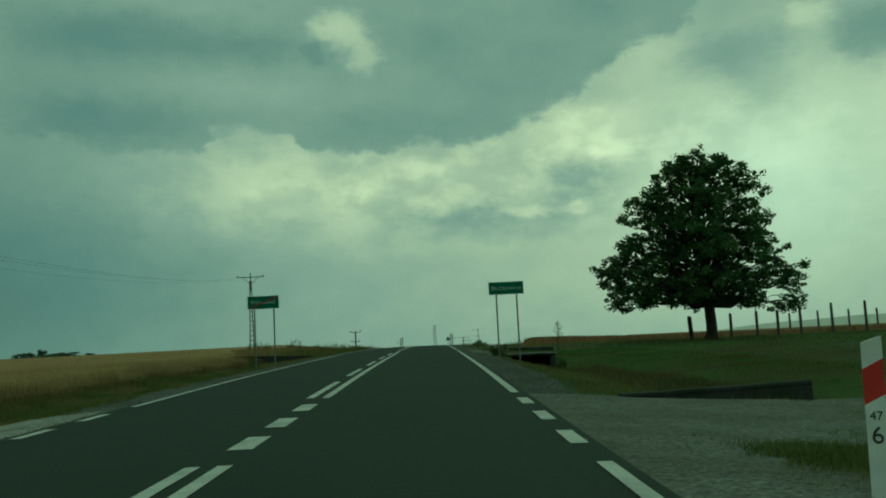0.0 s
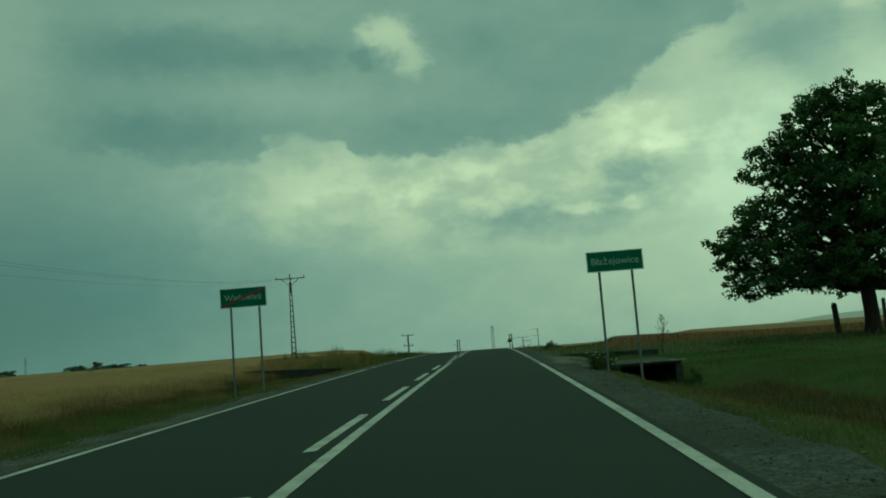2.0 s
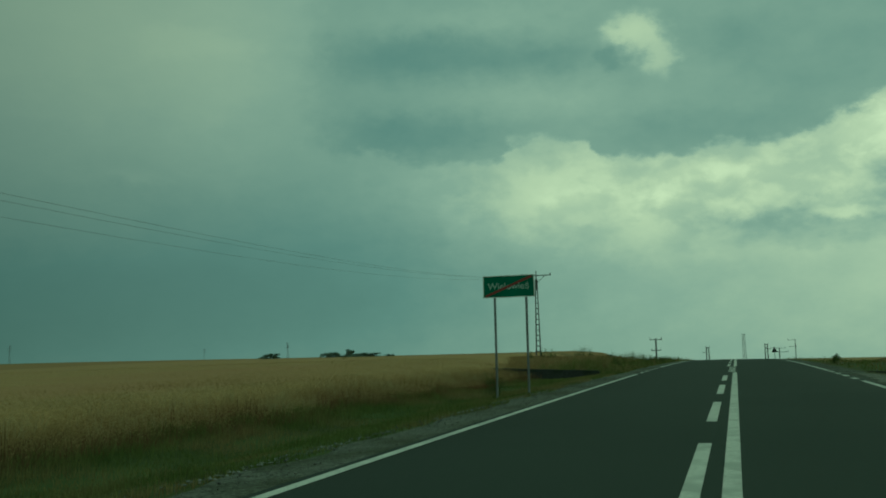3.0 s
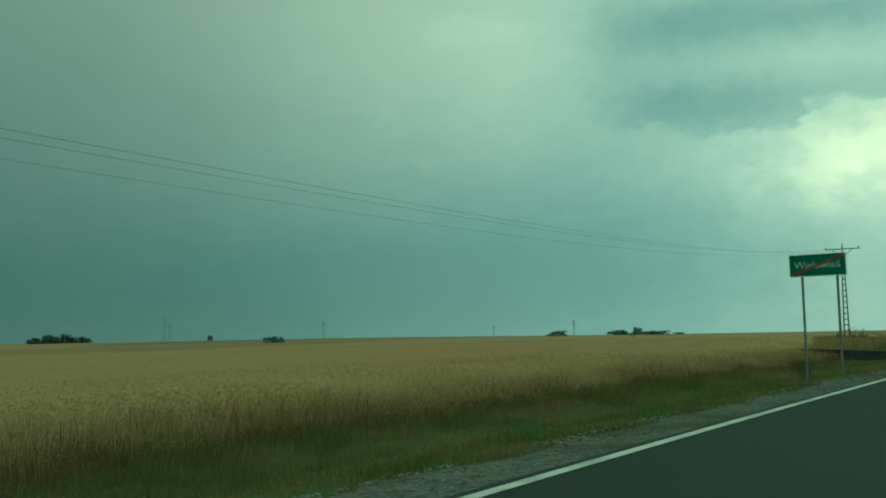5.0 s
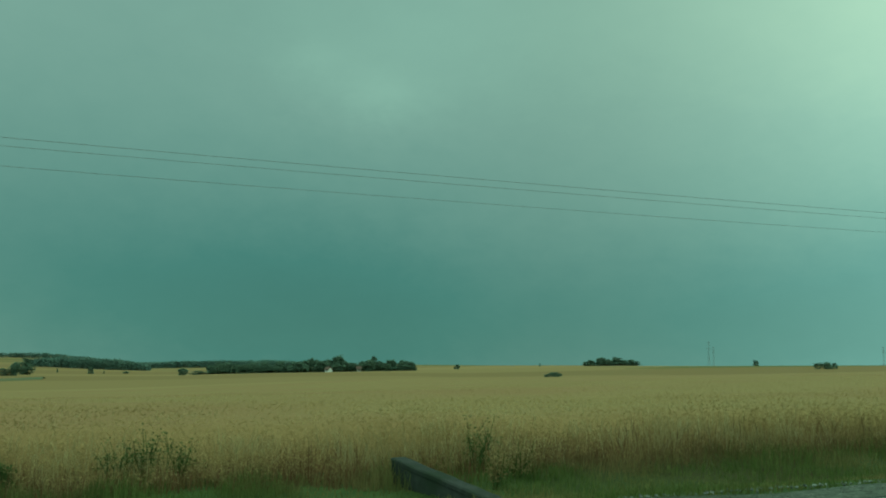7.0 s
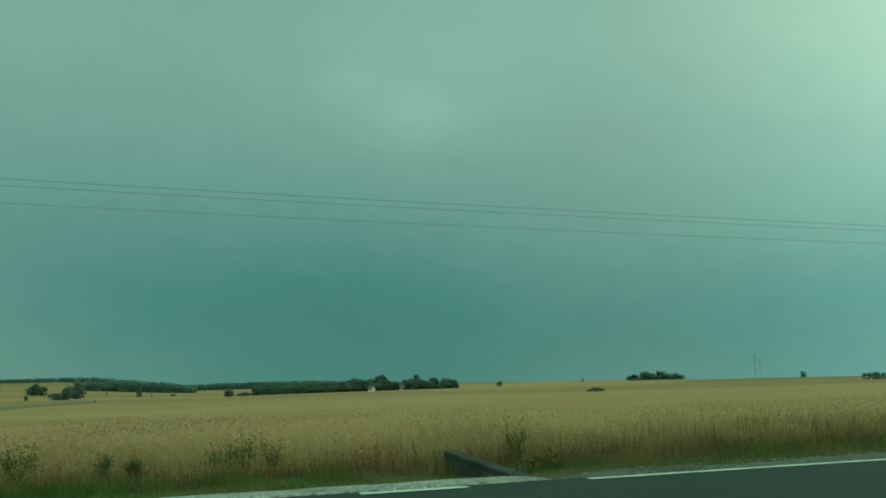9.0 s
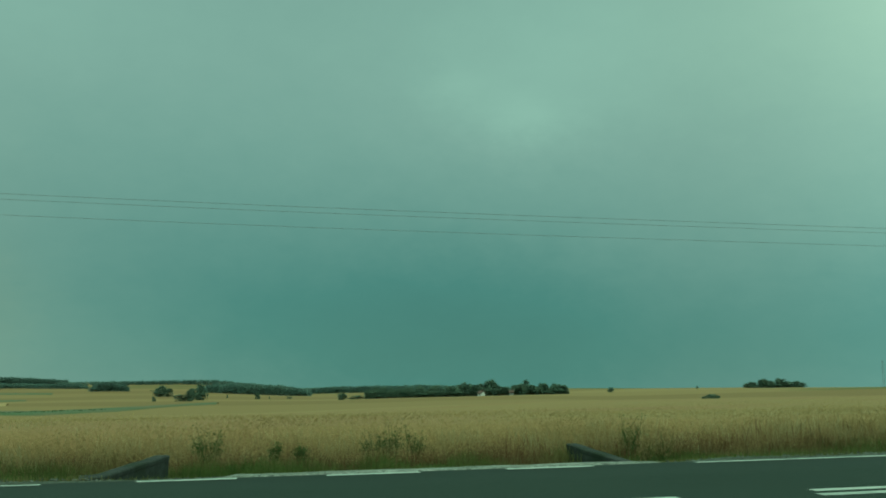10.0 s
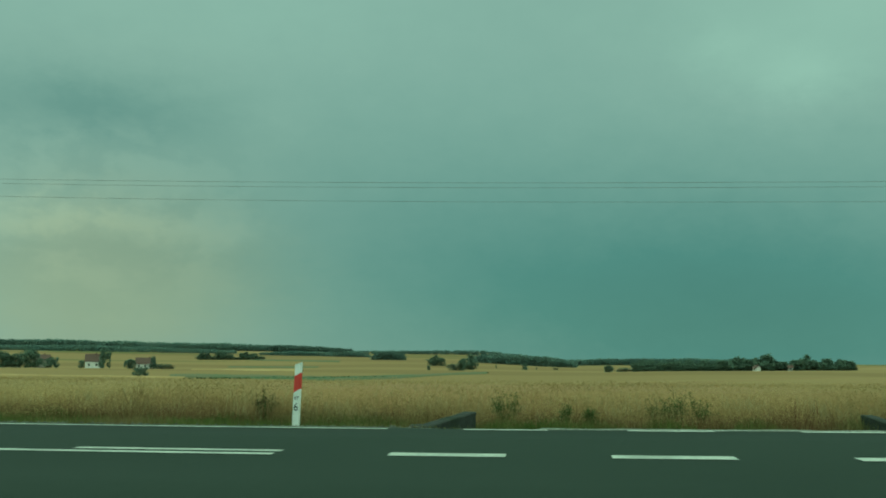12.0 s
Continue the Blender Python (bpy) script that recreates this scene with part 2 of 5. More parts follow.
M_ASPHALT = mat("asphalt", (0.018, 0.029, 0.022), (0.033, 0.047, 0.037), 60, 0.9, 0.5, (0.022, 0.034, 0.026), 0.25, spec=0.2)
M_PAINT = mat("road_paint", (0.37, 0.41, 0.37), (0.56, 0.59, 0.54), 25, 0.7, 0.2, (0.33, 0.36, 0.33), 3.0, spec=0.3)
def gravel(name, dark, pale, soil):
    """Crushed stone: many small stones of their own tint, with soil showing in patches."""
    m = mat(name, dark, pale, 9, 0.95, 0.0, soil, 0.7, spec=0.15)
    nt = m.node_tree
    bsdf = nt.nodes["Principled BSDF"]
    base = bsdf.inputs["Base Color"].links[0].from_socket
    co = nt.nodes.new("ShaderNodeTexCoord")
    vo = nt.nodes.new("ShaderNodeTexVoronoi")
    vo.inputs["Scale"].default_value = 38.0
    nt.links.new(co.outputs["Object"], vo.inputs["Vector"])
    sc = nt.nodes.new("ShaderNodeSeparateColor")
    nt.links.new(vo.outputs["Color"], sc.inputs[0])
    mr = nt.nodes.new("ShaderNodeMapRange")
    mr.inputs["To Min"].default_value, mr.inputs["To Max"].default_value = 0.55, 1.5
    nt.links.new(sc.outputs[0], mr.inputs["Value"])
    hs = nt.nodes.new("ShaderNodeHueSaturation")
    nt.links.new(mr.outputs[0], hs.inputs["Value"])
    nt.links.new(base, hs.inputs["Color"])
    nt.links.new(hs.outputs[0], bsdf.inputs["Base Color"])
    bp = nt.nodes.new("ShaderNodeBump")
    bp.invert = True
    bp.inputs["Strength"].default_value = 0.8
    bp.inputs["Distance"].default_value = 0.02
    nt.links.new(vo.outputs["Distance"], bp.inputs["Height"])
    nt.links.new(bp.outputs[0], bsdf.inputs["Normal"])
    return m


M_GRAVEL = gravel("shoulder_gravel", (0.054, 0.063, 0.052), (0.135, 0.145, 0.122), (0.050, 0.058, 0.036))
M_DARKGRAVEL = gravel("dirty_shoulder_gravel", (0.040, 0.050, 0.041), (0.102, 0.115, 0.095), (0.050, 0.060, 0.042))
M_PALEGRAVEL = gravel("pale_gravel", (0.090, 0.100, 0.083), (0.175, 0.186, 0.158), (0.100, 0.108, 0.084))
M_WHITEGRAVEL = gravel("bleached_gravel", (0.17, 0.18, 0.16), (0.34, 0.35, 0.32), (0.15, 0.16, 0.13))
M_STONE = mat("loose_stone", (0.075, 0.082, 0.070), (0.155, 0.16, 0.14), 20, 0.9, 0.3, island=0.4, spec=0.2)
M_PALECONC = mat("bleached_concrete", (0.16, 0.17, 0.16), (0.27, 0.28, 0.26), 9, 0.95, 0.4, (0.12, 0.13, 0.11), 1.4, spec=0.2)
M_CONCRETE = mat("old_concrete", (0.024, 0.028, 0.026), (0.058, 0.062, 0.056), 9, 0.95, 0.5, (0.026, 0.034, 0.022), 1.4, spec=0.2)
M_STEEL = mat("galvanised_steel", (0.14, 0.145, 0.15), (0.24, 0.245, 0.25), 14, 0.5, 0.1, metal=0.6)
M_SIGN = mat("green_sign_sheet", (0.004, 0.10, 0.050), (0.006, 0.13, 0.065), 3, 0.45, 0.0)
M_WHITE = mat("white_enamel", (0.70, 0.71, 0.69), (0.82, 0.82, 0.79), 6, 0.5, 0.1, (0.6, 0.6, 0.55), 2.0)
M_STROKE = mat("faded_red_stroke", (0.16, 0.028, 0.022), (0.22, 0.038, 0.030), 12, 0.5, 0.1)
M_RED = mat("red_reflector", (0.42, 0.025, 0.020), (0.55, 0.035, 0.028), 12, 0.4, 0.1)
M_LETTER = mat("worn_white_lettering", (0.34, 0.42, 0.37), (0.46, 0.54, 0.49), 6, 0.5, 0.1)
M_BLACK = mat("black_print", (0.02, 0.02, 0.02), (0.035, 0.035, 0.035), 10, 0.6, 0.0)
M_CONCPOLE = mat("pole_concrete", (0.07, 0.07, 0.07), (0.13, 0.13, 0.125), 4, 0.9, 0.3)
M_WIRE = mat("cable", (0.12, 0.125, 0.125), (0.18, 0.185, 0.185), 3, 0.6, 0.0)
M_WOOD = mat("weathered_post_wood", (0.045, 0.040, 0.035), (0.11, 0.10, 0.085), 6, 0.9, 0.5, stretch=(6, 6, 1))
M_BARK = mat("bark", (0.025, 0.020, 0.016), (0.075, 0.060, 0.046), 7, 0.95, 0.8, stretch=(4, 4, 1))
M_LEAF = mat("tree_leaves", (0.060, 0.115, 0.040), (0.125, 0.205, 0.070), 1.2, 0.6, 0.0, (0.04, 0.075, 0.022), 0.5, island=0.35, spec=0.2)
# distant trees and woods: aerial haze is mixed into these pale base colours
M_FARLEAF = mat("haze_paled_foliage", (0.125, 0.180, 0.138), (0.190, 0.240, 0.175), 0.5, 0.95, 0.0, (0.09, 0.13, 0.085), 0.06, island=0.3, spec=0.2)
M_FOREST = mat("haze_paled_forest", (0.15, 0.220, 0.195), (0.195, 0.262, 0.220), 0.03, 0.95, 0.0, (0.115, 0.162, 0.14), 0.004)
M_GRASSBLADE = mat("grass_blades", (0.076, 0.110, 0.028), (0.155, 0.182, 0.058), 1.5, 0.8, 0.0, (0.22, 0.175, 0.080), 0.45, island=0.3, spec=0.1)
M_MEADOW = mat("meadow_grass", (0.080, 0.168, 0.038), (0.152, 0.245, 0.064), 0.9, 0.85, 0.0, (0.098, 0.105, 0.038), 0.22, island=0.2, spec=0.08)
M_DRYWEED = mat("dry_weed_leaves", (0.070, 0.066, 0.030), (0.125, 0.108, 0.052), 3, 0.85, 0.0, island=0.3, spec=0.1)
M_WEED = mat("weed_leaves", (0.065, 0.098, 0.032), (0.115, 0.148, 0.052), 3, 0.8, 0.0, island=0.3, spec=0.15)
M_STRAW = mat("ripe_cereal_stems", (0.250, 0.185, 0.084), (0.355, 0.275, 0.134), 0.9, 0.9, 0.0, (0.23, 0.150, 0.075), 0.35, island=0.18, spec=0.1)
M_EAR = mat("ripe_cereal_ears", (0.355, 0.272, 0.124), (0.51, 0.412, 0.212), 0.8, 0.9, 0.0, (0.29, 0.222, 0.098), 0.16, island=0.14, spec=0.1)
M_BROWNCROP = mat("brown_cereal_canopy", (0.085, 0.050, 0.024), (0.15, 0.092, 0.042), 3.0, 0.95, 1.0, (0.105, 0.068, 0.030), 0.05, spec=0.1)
M_CROP = mat("cereal_canopy", (0.200, 0.146, 0.062), (0.305, 0.232, 0.105), 9.0, 0.95, 1.0, (0.25, 0.168, 0.080), 0.06, spec=0.1)


def translucent(m, amount):
    """Lets part of the light pass through thin leaves and blades."""
    nt = m.node_tree
    bsdf = nt.nodes["Principled BSDF"]
    out = nt.nodes["Material Output"]
    tr = nt.nodes.new("ShaderNodeBsdfTranslucent")
    nt.links.new(bsdf.inputs["Base Color"].links[0].from_socket, tr.inputs["Color"])
    mx = nt.nodes.new("ShaderNodeMixShader")
    mx.inputs[0].default_value = amount
    nt.links.new(bsdf.outputs[0], mx.inputs[1])
    nt.links.new(tr.outputs[0], mx.inputs[2])
    nt.links.new(mx.outputs[0], out.inputs["Surface"])


for m_ in (M_LEAF, M_FARLEAF, M_GRASSBLADE, M_MEADOW, M_WEED, M_EAR, M_STRAW, M_FOREST):
    translucent(m_, 0.4)


def field_ground():
    """Meadow and bare verge near the road, strips of fields in many tints far off."""
    m = mat("meadow_soil", (0.040, 0.064, 0.020), (0.070, 0.095, 0.030), 2.2, 0.95, 0.8, (0.050, 0.044, 0.018), 0.12, spec=0.08)
    nt = m.node_tree
    bsdf = nt.nodes["Principled BSDF"]
    near = bsdf.inputs["Base Color"].links[0].from_socket
    co = nt.nodes.new("ShaderNodeTexCoord")
    mp = nt.nodes.new("ShaderNodeMapping")
    mp.inputs["Rotation"].default_value = (0, 0, radians(28))
    mp.inputs["Scale"].default_value = (0.0045, 0.0016, 1)
    nt.links.new(co.outputs["Object"], mp.inputs[0])
    vo = nt.nodes.new("ShaderNodeTexVoronoi")
    vo.voronoi_dimensions = "2D"
    vo.distance = "CHEBYCHEV"
    vo.inputs["Scale"].default_value = 1.6
    nt.links.new(mp.outputs[0], vo.inputs["Vector"])
    sc = nt.nodes.new("ShaderNodeSeparateColor")
    nt.links.new(vo.outputs["Color"], sc.inputs[0])
    rp = nt.nodes.new("ShaderNodeValToRGB")
    rp.color_ramp.interpolation = "CONSTANT"
    cols = [(0.0, (0.235, 0.172, 0.078)), (0.3, (0.205, 0.146, 0.066)), (0.5, (0.265, 0.198, 0.092)), (0.66, (0.135, 0.130, 0.052)), (0.76, (0.245, 0.180, 0.082)), (0.9, (0.165, 0.138, 0.058))]
    el_ = rp.color_ramp.elements
    while len(el_) < len(cols):
        el_.new(0.5)
    for q, (p, c) in zip(el_, cols):
        q.position, q.color = p, (*c, 1)
    nt.links.new(sc.outputs[0], rp.inputs[0])
    vl = nt.nodes.new("ShaderNodeVectorMath")
    vl.operation = "LENGTH"
    ms = nt.nodes.new("ShaderNodeMapping")
    ms.inputs["Scale"].default_value = (1.7, 1, 0)
    nt.links.new(co.outputs["Object"], ms.inputs[0])
    nt.links.new(ms.outputs[0], vl.inputs[0])
    mr = nt.nodes.new("ShaderNodeMapRange")
    mr.inputs["From Min"].default_value, mr.inputs["From Max"].default_value = 330, 400
    nt.links.new(vl.outputs["Value"], mr.inputs["Value"])
    mx = nt.nodes.new("ShaderNodeMix")
    mx.data_type = "RGBA"
    nt.links.new(mr.outputs[0], mx.inputs[0])
    nt.links.new(near, mx.inputs[6])
    nt.links.new(rp.outputs[0], mx.inputs[7])
    nt.links.new(mx.outputs[2], bsdf.inputs["Base Color"])
    return m


M_GROUND = field_ground()


# ---- building helpers ----
def part(name, bm, material, parent=None, label=""):
    """Links a bmesh as one mesh object, under a thing or a part when parent is given."""
    me = bpy.data.meshes.new(name)
    bm.to_mesh(me)
    bm.free()
    me.materials.append(material)
    ob = new(name, me)
    if parent:
        ob.parent = parent
    return tagged(ob, label)


def soup(name, verts, faces, material, parent=None, smooth=False):
    """One mesh object from arrays of corners and faces made by the code below."""
    me = bpy.data.meshes.new(name)
    me.from_pydata(np.asarray(verts).tolist(), [], np.asarray(faces).tolist())
    me.materials.append(material)
    if smooth:
        me.polygons.foreach_set("use_smooth", [True] * len(me.polygons))
    me.update()
    ob = new(name, me)
    if parent:
        ob.parent = parent
    return ob


def empty(name, x, y, z, rz=0.0):
    ob = new(name)
    ob.matrix_basis = pose(x, y, z, 0, 0, rz)
    return ob


def box(bm, x0, x1, y0, y1, z0, z1, bevel=0.0, m=None):
    r = bmesh.ops.create_cube(bm, size=1)
    vs = r["verts"]
    for v in vs:
        v.co = Vector((x0 + (v.co.x + 0.5) * (x1 - x0), y0 + (v.co.y + 0.5) * (y1 - y0), z0 + (v.co.z + 0.5) * (z1 - z0)))
        if m is not None:
            v.co = m @ v.co
    if bevel:
        es = {e for v in vs for e in v.link_edges}
        bmesh.ops.bevel(bm, geom=list(es), offset=bevel, segments=2, affect="EDGES", profile=0.6)
    return bm


def tube(bm, a, b, ra, rb, seg=8):
    """A tapered round bar from a to b."""
    a, b = Vector(a), Vector(b)
    q = (b - a).to_track_quat("Z", "Y").to_matrix().to_4x4()
    bmesh.ops.create_cone(bm, cap_ends=True, segments=seg, radius1=ra, radius2=rb, depth=(b - a).length,
                          matrix=Matrix.Translation((a + b) / 2) @ q)
    return bm


def smooth01(a, b, x):
    t = np.clip((np.asarray(x, float) - a) / (b - a), 0, 1)
    return t * t * (3 - 2 * t)


# ---- lie of the land ----
RY = np.array([-4500, -800, -200, -50, 0, 6, 15, 20, 30, 40, 50, 62, 75, 88, 110, 150, 260, 400, 1000, 4600.0])
RZ = np.array([-40, -12, -2.4, -0.6, 0, 0.05, 0.22, 0.32, 0.45, 0.56, 0.66, 0.74, 0.79, 0.8, 0.6, -0.3, -3.2, -6.0, -15, -30.0])


def road_z(y):
    y = np.asarray(y, float)
    return sum(np.interp(y + d, RY, RZ) for d in (-4, -2, 0, 2, 4)) / 5


def road_x(y):
    """The road's middle; past the crest it bears away."""
    return 0.0002 * np.clip(np.asarray(y, float) - 120, 0, 500) ** 2


def land(x, y):
    """The fields' level, away from the road."""
    x, y = np.asarray(x, float), np.asarray(y, float)
    r = np.hypot(x, y)
    west = 0.011 * np.clip(y, -450, 130) + 0.015 * np.clip(y - 130, 0, 350)
    west = west - 0.008 * np.clip(-x - 60, 0, 500) * np.clip(1 - y / 300, 0, 1.6)
    west = west + 0.0120 * np.clip(r - 600, 0, 2600) * smooth01(60, -220, y)
    west = west + 0.35 * np.sin(x * 0.013 + 1) * np.sin(y * 0.017) * smooth01(60, 250, r)
    dip_ = 0.008 * np.clip(r - 80, 0, 260) + 0.0035 * np.clip(r - 340, 0, 800)
    west = west - dip_ * smooth01(-120, 60, y) - 1.9 * np.exp(-((x + 280) ** 2 + (y - 155) ** 2) / 9000) - 1.0 * np.exp(-((x + 112) ** 2 + (y - 66) ** 2) / 4050) - 3.0 * np.exp(-(x + 250) ** 2 / 9800 - (y + 75) ** 2 / 12800)
    near_ = 0.38 * smooth01(75, 40, y) + 1.5 * smooth01(8, 85, -x) * smooth01(60, 0, y) * smooth01(380, 160, -x)
    west = west - near_
    east = 0.30 + 0.003 * np.clip(y, -300, 60) - 0.012 * np.clip(y - 60, 0, 300) - 0.004 * np.clip(x - 20, 0, 400)
    k = smooth01(-30, 30, x - road_x(y))
    return west * (1 - k) + east * k


PADS = [(1, 4.4, 14.2), (1, 39.5, 48.0), (-1, 8.3, 15.3), (-1, 47.0, 57.0)]


def ground(x, y):
    x, y = np.asarray(x, float), np.asarray(y, float)
    dx = x - road_x(y)
    a = np.abs(dx)
    ditch = np.interp(a, [3.2, 4.3, 5.4, 6.8, 8.2, 9.6, 30], [-0.05, -0.09, -0.22, -0.58, -0.52, -0.42, -0.36])
    fill = 0
    under = smooth01(4.6, 5.2, dx) * smooth01(7.2, 6.6, dx) * smooth01(42.6, 41.8, y) * smooth01(38.0, 38.6, y)
    for side, y0, y1 in PADS:
        fill = np.maximum(fill, (1 - under) * smooth01(y0 - 0.5, y0 + 0.1, y) * smooth01(y1 + 0.5, y1 - 0.1, y) * (dx * side > 0))
    ditch = ditch * (1 - fill) + fill * np.where(dx < 0, np.interp(a, [4.5, 7.0], [1.0, 1.3]), 1.0) * np.interp(a, [3.2, 4.3, 5.2, 7.6, 10, 14], [-0.05, -0.12, -0.22, -0.36, -0.38, -0.3])
    pit = np.exp(-((np.minimum(y, 38.6) - 37.2) / 2.6) ** 2) * smooth01(42.4, 41.8, y) * np.exp(-((dx - 5.8) / 1.2) ** 2) * np.maximum(under, smooth01(39.4, 38.7, y))
    ditch = ditch - 0.70 * pit - 0.25 * smooth01(4.4, 5.4, dx) * smooth01(9.5, 7.5, dx) * smooth01(22, 28, y) * smooth01(39.3, 38.7, y)
    far_ = np.clip(y - 100, 0, 4000)
    w = smooth01(0, 1, (a - 8.5 - 0.17 * far_) / (8.5 + 0.06 * far_))
    ditch = ditch + 0.68 * smooth01(5.5, 13, -dx) * smooth01(60, 22, -dx) * np.exp(-((y - 98) / 20) ** 2)
    crest_bank = 0.33 * smooth01(4.4, 6.6, dx) * smooth01(19, 9, dx) * np.exp(-((y - 70) / 11) ** 2)
    return (road_z(y) + ditch) * (1 - w) + land(x, y) * w + crest_bank


def spaced(lo, hi, fine_lo, fine_hi, step, grow):
    out = list(np.arange(fine_lo, fine_hi + 1e-6, step))
    s = step
    q = fine_hi
    while q < hi:
        s *= grow
        q += s
        out.append(min(q, hi))
    s, q = step, fine_lo
    while q > lo:
        s *= grow
        q -= s
        out.insert(0, max(q, lo))
    return np.array(out)


def sheet(name, xs, ys, zf, material, smooth=True):
    X, Y = np.meshgrid(xs, ys)
    Z = zf(X, Y)
    nx, ny = len(xs), len(ys)
    v = np.stack([X.ravel(), Y.ravel(), Z.ravel()], 1)
    i = (np.arange(ny - 1)[:, None] * nx + np.arange(nx - 1)[None, :]).ravel()
    f = np.stack([i, i + 1, i + nx + 1, i + nx], 1)
    return soup(name, v, f, material, None, smooth)


gx = spaced(-4400, 4400, -18, 18, 0.55, 1.16)
gy = spaced(-4400, 4400, -12, 110, 0.8, 1.14)
ground_ob = sheet("ground", gx, gy, ground, M_GROUND)
tagged(ground_ob, "meadow and farmland with grass verges and shallow ditches", "ground", kind="structure")

# ---- road ----
road = tagged(new("road"), "dark asphalt two-lane country road with white markings", "road", kind="structure")
HALF = 3.27
ry_ = spaced(-220, 700, -12, 110, 1.0, 1.15)
cols = np.array([-HALF - 0.03, -HALF, -1.6, 0, 1.6, HALF, HALF + 0.03])
camber = np.array([-0.10, 0.0, 0.022, 0.03, 0.022, 0.0, -0.10])
RX, RYY = np.meshgrid(cols, ry_)
rv = np.stack([(RX + road_x(RYY)).ravel(), RYY.ravel(), (road_z(RYY) + camber[None, :]).ravel()], 1)
nxr = len(cols)
ri = (np.arange(len(ry_) - 1)[:, None] * nxr + np.arange(nxr - 1)[None, :]).ravel()
soup("asphalt", rv, np.stack([ri, ri + 1, ri + nxr + 1, ri + nxr], 1), M_ASPHALT, road, True)


def stripe(name, xc, width, y0, y1):
    """A painted line on the road, following its slope and camber."""
    n = max(1, int((y1 - y0) / 2))
    ys = np.linspace(y0, y1, n + 1)
    v = []
    for y in ys:
        for dx in (-width / 2, width / 2):
            x = xc + dx
            v.append((x + float(road_x(y)), y, float(road_z(y)) + float(np.interp(x, cols, camber)) + 0.006))
    f = [(2 * i, 2 * i + 1, 2 * i + 3, 2 * i + 2) for i in range(n)]
    return soup(name, v, f, M_PAINT, road)


stripe("edge_line", -3.1, 0.12, -150, 7.79)
stripe("edge_line", -3.1, 0.12, 14.82, 47.0)
stripe("edge_line", -3.1, 0.12, 57.0, 260)
stripe("edge_line", 3.1, 0.125, -150, 6.78)
stripe("edge_line", 3.1, 0.125, 13.9, 39.5)
stripe("edge_line", 3.1, 0.125, 48.0, 260)
for y0 in (8.71, 10.64, 12.60):
    stripe("edge_dash", -3.1, 0.15, y0, y0 + 1.0)
for y0 in (7.86, 9.88, 11.90):
    stripe("edge_dash", 3.1, 0.16, y0, y0 + 1.0)
for y0 in (40.6, 42.6, 44.6, 46.6):
    stripe("edge_dash", 3.1, 0.16, y0, y0 + 0.9)
for y0 in (48.2, 50.2, 52.2, 54.2):
    stripe("edge_dash", -3.1, 0.15, y0, y0 + 0.9)
stripe("solid_line", 0.12, 0.13, -150, 7.38)
stripe("solid_line", 0.12, 0.13, 14.3, 46.5)
stripe("solid_line", 0.12, 0.13, 55.5, 260)
for y0 in (8.37, 10.25, 12.20):
    stripe("centre_dash", 0.02, 0.24, y0, y0 + 1.0)
for y0 in (47.4, 49.4, 51.4, 53.4):
    stripe("centre_dash", 0.02, 0.24, y0, y0 + 1.0)
stripe("side_dash", -0.145, 0.13, 5.45, 7.38)
stripe("side_dash", -0.145, 0.13, -2.0, 3.4)
for y0 in (14.4, 20.95, 27.25, 33.5, 39.8):
    stripe("side_dash", -0.145, 0.13, y0, y0 + (4.25 if y0 < 15 else 3.8))
for y0 in (56, 64.5, 73, 81.5, 90):
    stripe("side_dash", -0.145, 0.13, y0, y0 + 5)

# ---- verges, gravel, paths ----
def draped(name, x0, x1, y0, y1, lift, material, label, category, wob=0.15, nx=14, step=0.5, seed=0):
    """A sheet that lies on the ground between two wavering side lines."""
    ys = np.arange(y0, y1 + step, step)
    v = []
    for j, y in enumerate(ys):
        a = x0 + (wob * noise.noise((x0, y * 0.9, seed)) if abs(x0) > 3.5 else 0)
        b = x1 + (wob * noise.noise((x1, y * 0.9, seed + 5)) if abs(x1) > 3.5 else 0)
        for i in range(nx):
            x = a + (b - a) * i / (nx - 1)
            yy = y + (wob * noise.noise((x * 0.7, y, seed + 9)) if j in (0, len(ys) - 1) else 0)
            edge = 0.0 if 0 < i < nx - 1 and 0 < j < len(ys) - 1 else -0.10
            v.append((x + float(road_x(yy)), yy, float(ground(x + float(road_x(yy)), yy)) + lift + edge + 0.012 * noise.noise((x * 3, yy * 3, 2))))
    i = (np.arange(len(ys) - 1)[:, None] * nx + np.arange(nx - 1)[None, :]).ravel()
    ob = soup(name, v, np.stack([i, i + 1, i + nx + 1, i + nx], 1), material, None, True)
    return tagged(ob, label, category, kind="structure")


draped("gravel_shoulder", 2.75, 4.35, 12.9, 110, 0.035, M_DARKGRAVEL, "grey crushed-stone shoulder beside the asphalt", "shoulder", 0.35, 8, 0.6, 1)
draped("gravel_shoulder", 2.75, 4.15, -40, 6.4, 0.035, M_GRAVEL, "grey crushed-stone shoulder beside the asphalt", "shoulder", 0.25, 8, 0.6, 2)
draped("gravel_shoulder", -4.3, -2.75, -40, 110, 0.035, M_GRAVEL, "narrow grey gravel shoulder along the grass verge", "shoulder", 0.35, 8, 0.6, 3)
draped("gravel_exit", 2.75, 17.0, 4.9, 14.0, 0.045, M_PALEGRAVEL, "pale gravel field exit beside the road", "gravel exit", 0.5, 34, 0.4, 4)
draped("gravel_exit", 3.6, 5.0, 38.6, 47.6, 0.05, M_PALEGRAVEL, "pale gravel field exit beside the road", "gravel exit", 0.5, 20, 0.5, 6)
